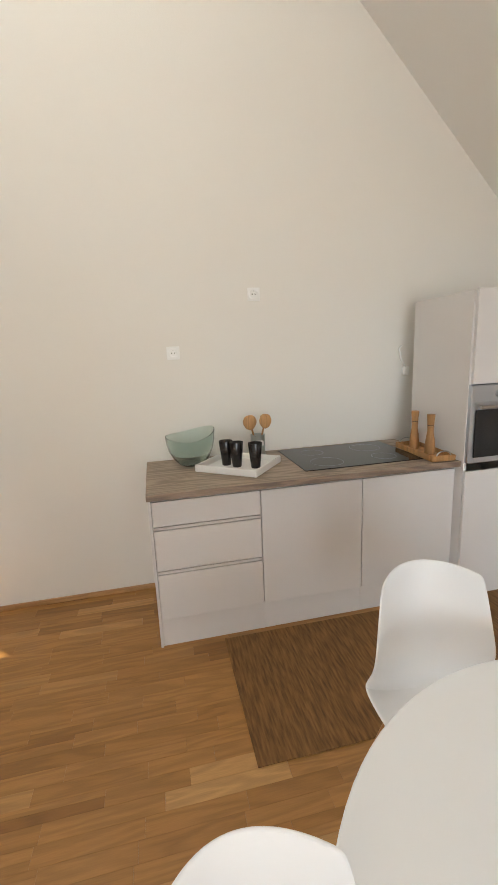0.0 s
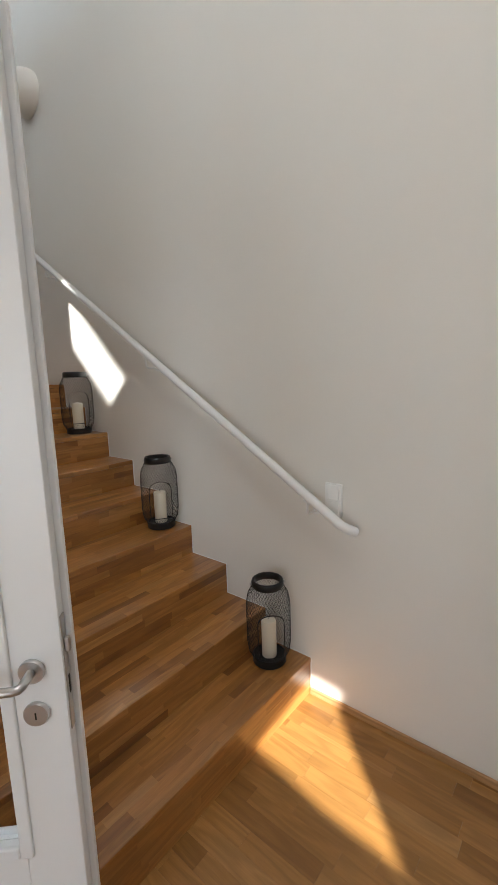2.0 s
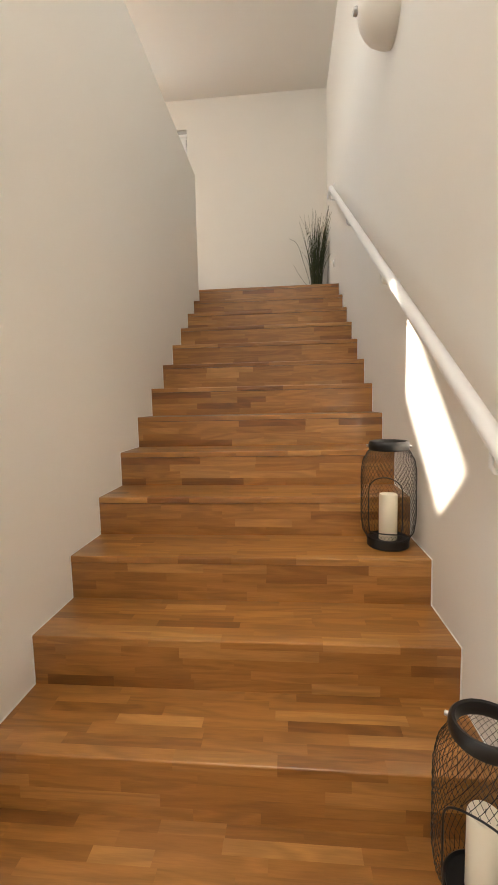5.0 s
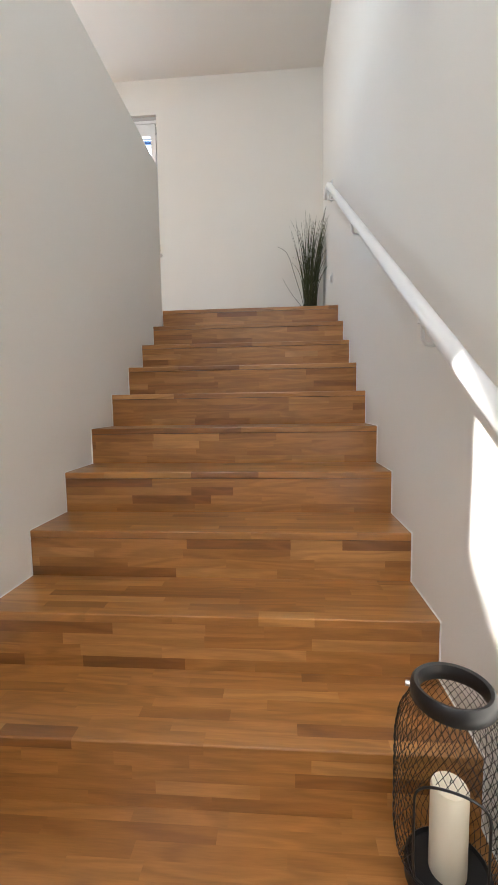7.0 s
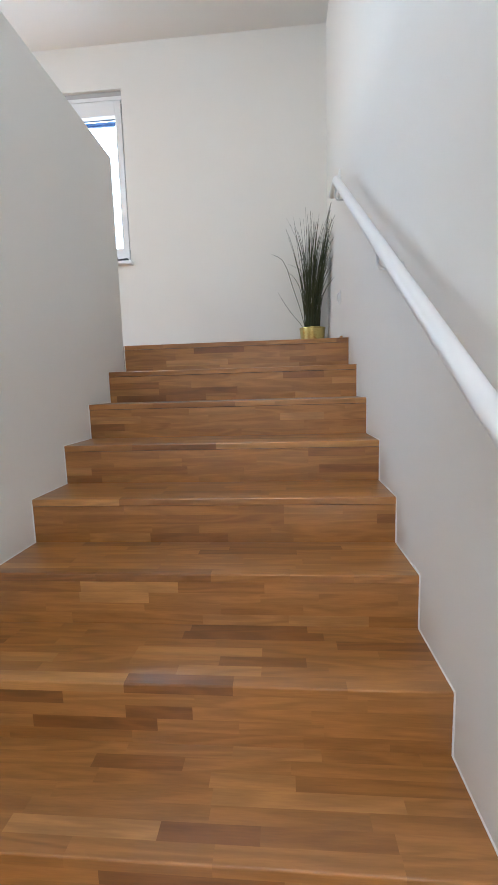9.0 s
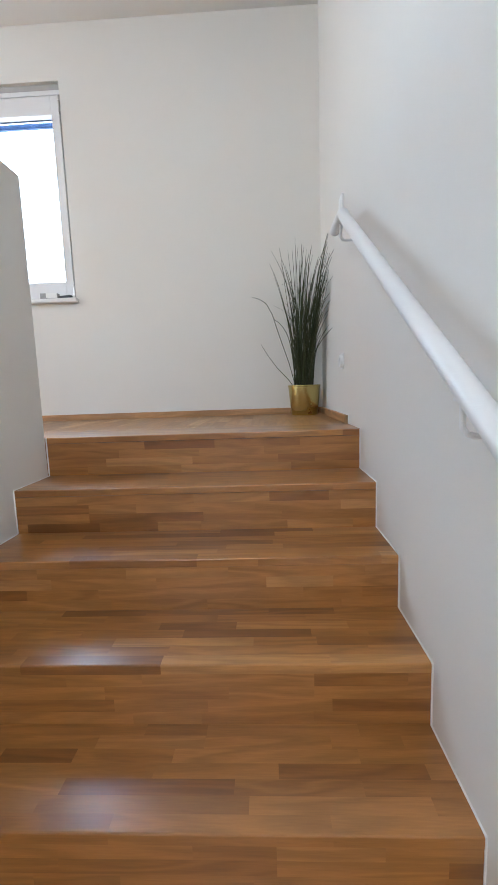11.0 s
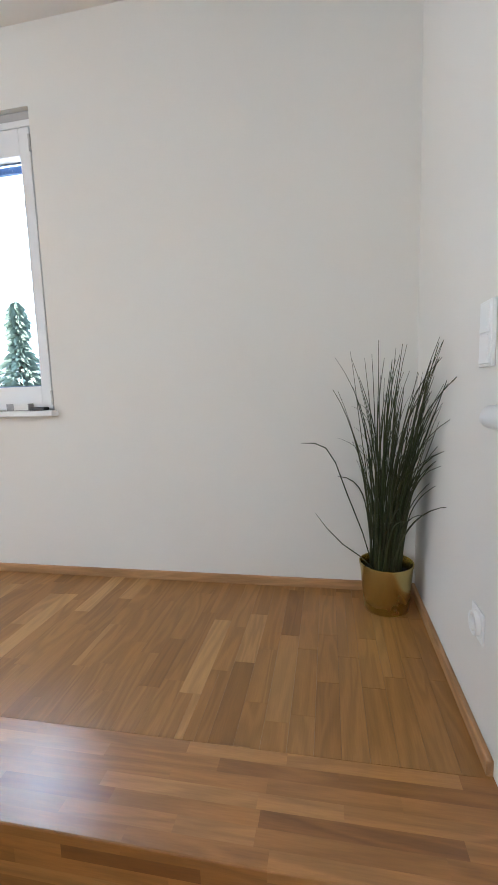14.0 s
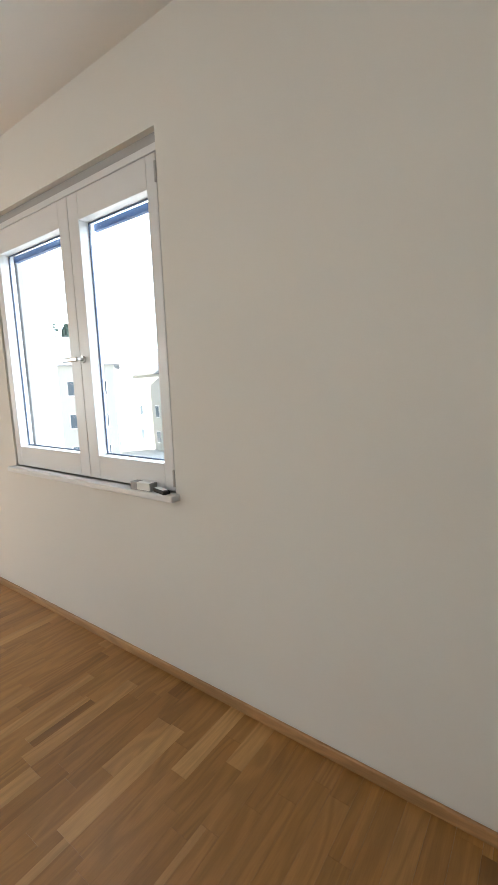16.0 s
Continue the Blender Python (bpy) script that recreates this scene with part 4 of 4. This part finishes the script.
table = thing("round_table", "round white lacquered dining table on a pedestal", "table", pose(0.69, 0.0, FLOOR_Z))
part("tabletop", lathe([(0.0, 0.722), (0.665, 0.722), (0.688, 0.728), (0.70, 0.738), (0.70, 0.744), (0.696, 0.748), (0.0, 0.748)], 96), M_WHITE, table, "", True)
part("pedestal", lathe([(0.0, 0.0005), (0.27, 0.0005), (0.265, 0.012), (0.12, 0.03), (0.05, 0.10), (0.038, 0.30), (0.05, 0.58), (0.11, 0.70), (0.14, 0.7215), (0.0, 0.7215)], 48), M_WHITE, table, "", True)


def build_chair(m):
    c = thing("shell_chair", "white moulded plastic shell chair drawn up to the round table", "chair", m, group="chairs round the table")
    prof = [(-0.23, 0.415), (-0.20, 0.437), (-0.12, 0.440), (0.0, 0.427), (0.08, 0.424), (0.14, 0.445), (0.165, 0.50), (0.18, 0.585), (0.195, 0.68), (0.21, 0.775), (0.222, 0.84), (0.228, 0.866)]
    half = [0.18, 0.20, 0.21, 0.218, 0.222, 0.222, 0.218, 0.208, 0.196, 0.184, 0.174, 0.165]
    bm = bmesh.new()
    nu = 17
    rows = []
    for (y, z), w in zip(prof, half):
        row = []
        for k in range(nu):
            u = 2 * k / (nu - 1) - 1
            up = max(0.0, min(1.0, (z - 0.42) / 0.15))
            yy = y - up * 0.105 * u * u
            zz = z + (1 - up) * 0.06 * abs(u) ** 3 - (0.016 * abs(u) ** 4 if z > 0.84 else 0.0)
            row.append(bm.verts.new((u * w, yy, zz)))
        rows.append(row)
    for a, b in zip(rows, rows[1:]):
        for k in range(nu - 1):
            bm.faces.new((a[k], a[k + 1], b[k + 1], b[k]))
    bmesh.ops.recalc_face_normals(bm, faces=bm.faces)
    bmesh.ops.solidify(bm, geom=bm.faces[:], thickness=0.010)
    shell = part("shell", bm, M_PLASTIC, c, "", True)
    sub = shell.modifiers.new("smooth", "SUBSURF")
    sub.levels = sub.render_levels = 2
    for sx in (-1, 1):
        for sy in (-1, 1):
            part("leg", tube(bmesh.new(), [(sx * 0.12, sy * 0.12 - 0.02, 0.408), (sx * 0.215, sy * 0.215 - 0.02, 0.001)], [0.016, 0.011], 12), M_BAMBOO, c, "tapered light wooden leg", True)
    return c


chair = build_chair(pose(0.672, 0.815, FLOOR_Z + 0.0005, 0, 0, -6))
copy_thing(chair, pose(-0.02, 0.17, FLOOR_Z + 0.0005, 0, 0, 18))

# ---- landing ----


def build_plant():
    p = thing("potted_grass", "tall dark green ornamental grass in a brass-coloured pot in the corner", "plant", pose(-7.085, 2.508, TOP_Z + 0.0005))
    part("pot", lathe([(0.0, 0.0), (0.086, 0.0), (0.089, 0.004), (0.106, 0.188), (0.109, 0.19), (0.109, 0.198), (0.105, 0.198), (0.102, 0.186), (0.086, 0.03), (0.0, 0.03)], 44), M_GOLD, p, "brushed brass-coloured metal pot", True)
    part("soil", lathe([(0.0, 0.155), (0.05, 0.160), (0.0985, 0.152), (0.09, 0.10), (0.0, 0.10)], 28), M_SOIL, p, "dark soil")
    rng = random.Random(11)
    bm = bmesh.new()

    def blade(base, top, sag, r):
        curl = rng.uniform(0.0, 0.45)
        phase = rng.uniform(0, 6.3)
        wob = Vector((rng.uniform(-0.024, 0.024), rng.uniform(-0.024, 0.024), 0))
        base, top = Vector(base), Vector(top)
        pts, rad = [], []
        for k in range(12):
            t = k / 11
            q = base.lerp(top, t)
            out = Vector((top.x - base.x, top.y - base.y, 0))
            q = q - out * sag * t * (1 - t)
            q.z += sag * 0.25 * t * (1 - t)
            q += out * curl * t ** 4
            q.z -= 0.5 * curl * out.length * t ** 4
            q += wob * math.sin(phase + 5.5 * t) * t * (1.0 - 0.35 * t)
            pts.append(q)
            rad.append(r * (1 - 0.75 * t ** 2))
        tube(bm, pts, rad, 4)

    for k in range(145):
        a = rng.uniform(0, 2 * math.pi)
        r0 = 0.065 * math.sqrt(rng.random())
        lean = rng.uniform(0.0, 0.16) * (1.0 if rng.random() < 0.85 else 1.3)
        h = rng.uniform(0.5, 0.93) if rng.random() < 0.8 else rng.uniform(0.35, 0.55)
        x1 = r0 * math.cos(a) * 1.2 + lean * math.cos(a + rng.uniform(-0.5, 0.5))
        y1 = r0 * math.sin(a) * 1.2 + lean * math.sin(a + rng.uniform(-0.5, 0.5))
        x1, y1 = max(x1 + 0.14, -0.12), min(y1 + 0.055, 0.118)
        blade((r0 * math.cos(a), r0 * math.sin(a), 0.15), (x1, y1, 0.16 + h), rng.uniform(0.2, 0.9), rng.uniform(0.0026, 0.0046))
    # side shoots and two blades that hang over
    for k in range(22):
        a = rng.uniform(-2.2, 0.6)
        z = rng.uniform(0.35, 0.8)
        bx, by = 0.05 * math.cos(a), 0.05 * math.sin(a)
        blade((bx, by, z), (bx + rng.uniform(0.03, 0.1) * math.cos(a), by + rng.uniform(0.03, 0.1) * math.sin(a), z + rng.uniform(0.12, 0.24)), 0.3, 0.0016)
    tube(bm, [(0, -0.05, 0.16), (0.06, -0.10, 0.34), (0.12, -0.165, 0.52), (0.16, -0.205, 0.64), (0.19, -0.24, 0.70), (0.22, -0.28, 0.722), (0.26, -0.325, 0.728)], [0.0032, 0.003, 0.003, 0.0027, 0.0024, 0.002, 0.001], 4)
    tube(bm, [(0, -0.05, 0.16), (0.06, -0.11, 0.24), (0.12, -0.18, 0.31), (0.17, -0.24, 0.39), (0.20, -0.28, 0.455)], [0.0028, 0.0026, 0.0022, 0.0018, 0.001], 4)
    ob = part("foliage", bm, M_GRASS, p, "thin upright dark green blades")
    tagged(ob, kind="stuff")
    return p


build_plant()

box_a = thing("small_box", "small grey and white cardboard box on the window sill", "box", pose(WEST_X + 0.022, 0.76, WZ0, 0, 0, 4))
part("carton", made_box(-0.02, 0.02, -0.06, 0.06, 0.0005, 0.036, 0.001), M_CARD, box_a)
part("label", made_box(-0.0205, 0.0208, -0.02, 0.055, 0.004, 0.0365), M_SWITCH, box_a, "white printed label")
pull = thing("tape_measure", "dark flat gadget lying on the window sill", "tool", pose(WEST_X + 0.026, 0.875, WZ0, 0, 0, -14))
part("case", made_box(-0.016, 0.016, -0.045, 0.045, 0.0005, 0.018, 0.004, 2), M_BLACK, pull)
part("face", made_box(-0.011, 0.011, -0.04, 0.03, 0.0175, 0.0195, 0.0005), M_SWITCH, pull, "pale top face")

# ---- outside ----
structure("ground", made_box(-400, 400, -400, 400, -3.6, -3.2), M_PALE_GROUND, "pale ground outside", "ground")
bd = bpy.data.materials.new("bright_sky_glow")
bd.use_nodes = True
bd.node_tree.nodes["Principled BSDF"].inputs["Base Color"].default_value = (0, 0, 0, 1)
bd.node_tree.nodes["Principled BSDF"].inputs["Emission Color"].default_value = (0.74, 0.87, 1.0, 1)
bd.node_tree.nodes["Principled BSDF"].inputs["Emission Strength"].default_value = 2.0
bm = bmesh.new()
arc = [(150 * math.cos(radians(k)), 150 * math.sin(radians(k))) for k in range(95, 266, 10)]
low_ring = [bm.verts.new((x, y, -3.2)) for x, y in arc]
top_ring = [bm.verts.new((x, y, 150)) for x, y in arc]
for k in range(len(arc) - 1):
    bm.faces.new((low_ring[k], low_ring[k + 1], top_ring[k + 1], top_ring[k]))
structure("backdrop", bm, bd, "bright hazy sky", "backdrop")


def build_house(m, w, d, h, label, balconies=False):
    hs = thing("house", label, "house", m)
    part("wall", made_box(-w / 2, w / 2, -d / 2, d / 2, 0, h), M_FACADE, hs)
    bm = bmesh.new()
    r = h + 0.30 * d
    o = 0.5
    v = [bm.verts.new(c) for c in ((-w / 2 - o, -d / 2 - o, h), (w / 2 + o, -d / 2 - o, h), (w / 2 + o, d / 2 + o, h), (-w / 2 - o, d / 2 + o, h), (-w / 2 - o, 0, r), (w / 2 + o, 0, r))]
    for f in ((0, 1, 5, 4), (2, 3, 4, 5), (1, 2, 5), (3, 0, 4), (3, 2, 1, 0)):
        bm.faces.new([v[k] for k in f])
    roof = part("roof", bm, M_ROOF, hs, "grey pitched roof")
    part("chimney", made_box(w * 0.2, w * 0.2 + 0.7, -0.4, 0.3, r - 1.0, r + 0.8), M_FACADE, roof)
    for side in (-1, 1):
        for fl in range(int(h // 2.9)):
            for k in range(int(w // 2.3)):
                x = -w / 2 + 1.2 + k * 2.3
                z = 0.9 + fl * 2.9
                wdw = part("window", made_box(x - 0.55, x + 0.55, side * d / 2 - 0.04, side * d / 2 + 0.04, z, z + 1.4), M_PVC, hs)
                part("pane", made_box(x - 0.45, x + 0.45, side * d / 2 - 0.06, side * d / 2 + 0.06, z + 0.1, z + 1.3), M_PANE, wdw)
    if balconies:
        for fl in range(1, int(h // 2.9)):
            part("balcony", made_box(-w / 4, w / 4, -d / 2 - 1.2, -d / 2, fl * 2.9 - 0.15, fl * 2.9 + 0.9), M_FACADE, hs)
    for fx in (-1, 1):
        for fl in range(int(h // 2.9)):
            for yy in (-d / 4, d / 4):
                z = 0.9 + fl * 2.9
                wdw = part("window", made_box(fx * w / 2 - 0.04, fx * w / 2 + 0.04, yy - 0.55, yy + 0.55, z, z + 1.4), M_PVC, hs)
                part("pane", made_box(fx * w / 2 - 0.06, fx * w / 2 + 0.06, yy - 0.45, yy + 0.45, z + 0.1, z + 1.3), M_PANE, wdw)
    return hs


build_house(pose(-28.4, -37.6, -3.2, 0, 0, -38), 12, 10, 9.4, "pale rendered apartment house with a grey pitched roof")
build_house(pose(-46, -34, -3.2, 0, 0, -20), 14, 10, 8.7, "pale rendered house with balconies and a grey roof", True)


def build_conifer(m, h, seed):
    rng = random.Random(seed)
    t = thing("conifer", "tall dark conifer with drooping uneven boughs", "tree", m)
    part("trunk", tube(bmesh.new(), [(0, 0, 0), (0.04, 0.02, h * 0.5), (0, 0, h)], [0.022 * h, 0.013 * h, 0.002 * h], 8), M_BARK, t)
    vs, fs = [], []
    for k in range(2200):
        z = h * (0.14 + 0.85 * rng.random() ** 0.8)
        tier = 0.72 + 0.28 * math.sin(z * 3.1 + seed)
        rr = (h - z) * 0.40 * tier * rng.uniform(0.15, 1.0) + 0.04
        a = rng.uniform(0, 2 * math.pi)
        c = Vector((rr * math.cos(a), rr * math.sin(a), z - 0.25 * rr))
        s = 0.017 * h * rng.uniform(0.5, 1.1)
        out = Vector((math.cos(a), math.sin(a), -0.35)).normalized()
        side = out.cross(Vector((0, 0, 1))).normalized()
        up = side.cross(out)
        n = len(vs)
        for q in (c - out * s + side * s * 0.6, c - out * s - side * s * 0.6, c + out * s * 1.6 + up * s * rng.uniform(-0.4, 0.4), c + up * s * 0.7):
            vs.append(tuple(q))
        fs += [(n, n + 1, n + 2), (n, n + 2, n + 3), (n + 1, n + 3, n + 2), (n, n + 3, n + 1)]
    me = bpy.data.meshes.new("crown")
    me.from_pydata(vs, [], fs)
    me.materials.append(M_NEEDLE)
    ob = new("crown", me)
    ob.parent = t
    return t


build_conifer(pose(-19.5, -9.0, -3.2), 10.6, 2)
build_conifer(pose(-41, -61, -3.2), 23, 5)
build_conifer(pose(-48, -66, -3.2), 18.5, 6)
build_conifer(pose(-44, -60, -3.2), 17, 7)
build_conifer(pose(-37, -63, -3.2), 17, 8)

# ---- parquet strips ----
unit_box = bpy.data.meshes.new("plank")
_b = made_box(-0.5, 0.5, -0.5, 0.5, -0.5, 0.5)
_b.to_mesh(unit_box)
_b.free()
unit_box.materials.append(M_PARQUET)


def lay_parquet(floor, seed, x0, x1, y0, y1, z, near):
    """Strips along x: single planks inside the stretch near, joined ones outside it."""
    rng = random.Random(seed)
    rest = []
    w, gap, t = 0.0695, 0.0006, 0.012
    y = y1
    while y > y0:
        ya = max(y - w, y0)
        x = x0 - rng.uniform(0, 0.4)
        while x < x1:
            xn = x + rng.choice((0.26, 0.31, 0.36, 0.42, 0.47))
            if x1 - xn < 0.08:
                xn = x1
            if x < x0 < xn < x0 + 0.03:
                xn = x0 + 0.2
            a, b = max(x, x0), min(xn, x1)
            if b - a > 0.02:
                if near[0] < (a + b) / 2 < near[1] and near[2] < (y + ya) / 2 < near[3]:
                    cut = ya + (y - ya) * rng.uniform(0.3, 0.7) if rng.random() < 0.14 else None
                    for c0, c1 in ((ya, y),) if cut is None else ((ya, cut), (cut, y)):
                        ob = new("plank", unit_box)
                        ob.parent = floor
                        dz = rng.uniform(0, 0.0003)
                        ob.matrix_basis = Matrix.LocRotScale(((a + b) / 2, (c0 + c1) / 2, z - t / 2 + dz), None, (b - a - gap, c1 - c0 - gap, t))
                else:
                    rest.append((a + gap / 2, b - gap / 2, ya + gap / 2, y - gap / 2, z - t, z))
            x = xn
        y = ya
    ob = boxes("parquet_rest", M_PARQUET_REST, rest)
    ob.parent = floor
    tagged(ob, kind="stuff")


lay_parquet(floor_low, 21, KITCHEN_W, EAST_X, SOUTH_Y, WALL_Y, FLOOR_Z, (STEP_X - 0.3, 0.62, 0.35, WALL_Y))
lay_parquet(floor_up, 22, WEST_X, TOP_X - 0.2705, SOUTH_Y, WALL_Y, TOP_Z, (WEST_X, TOP_X, -0.9, WALL_Y))
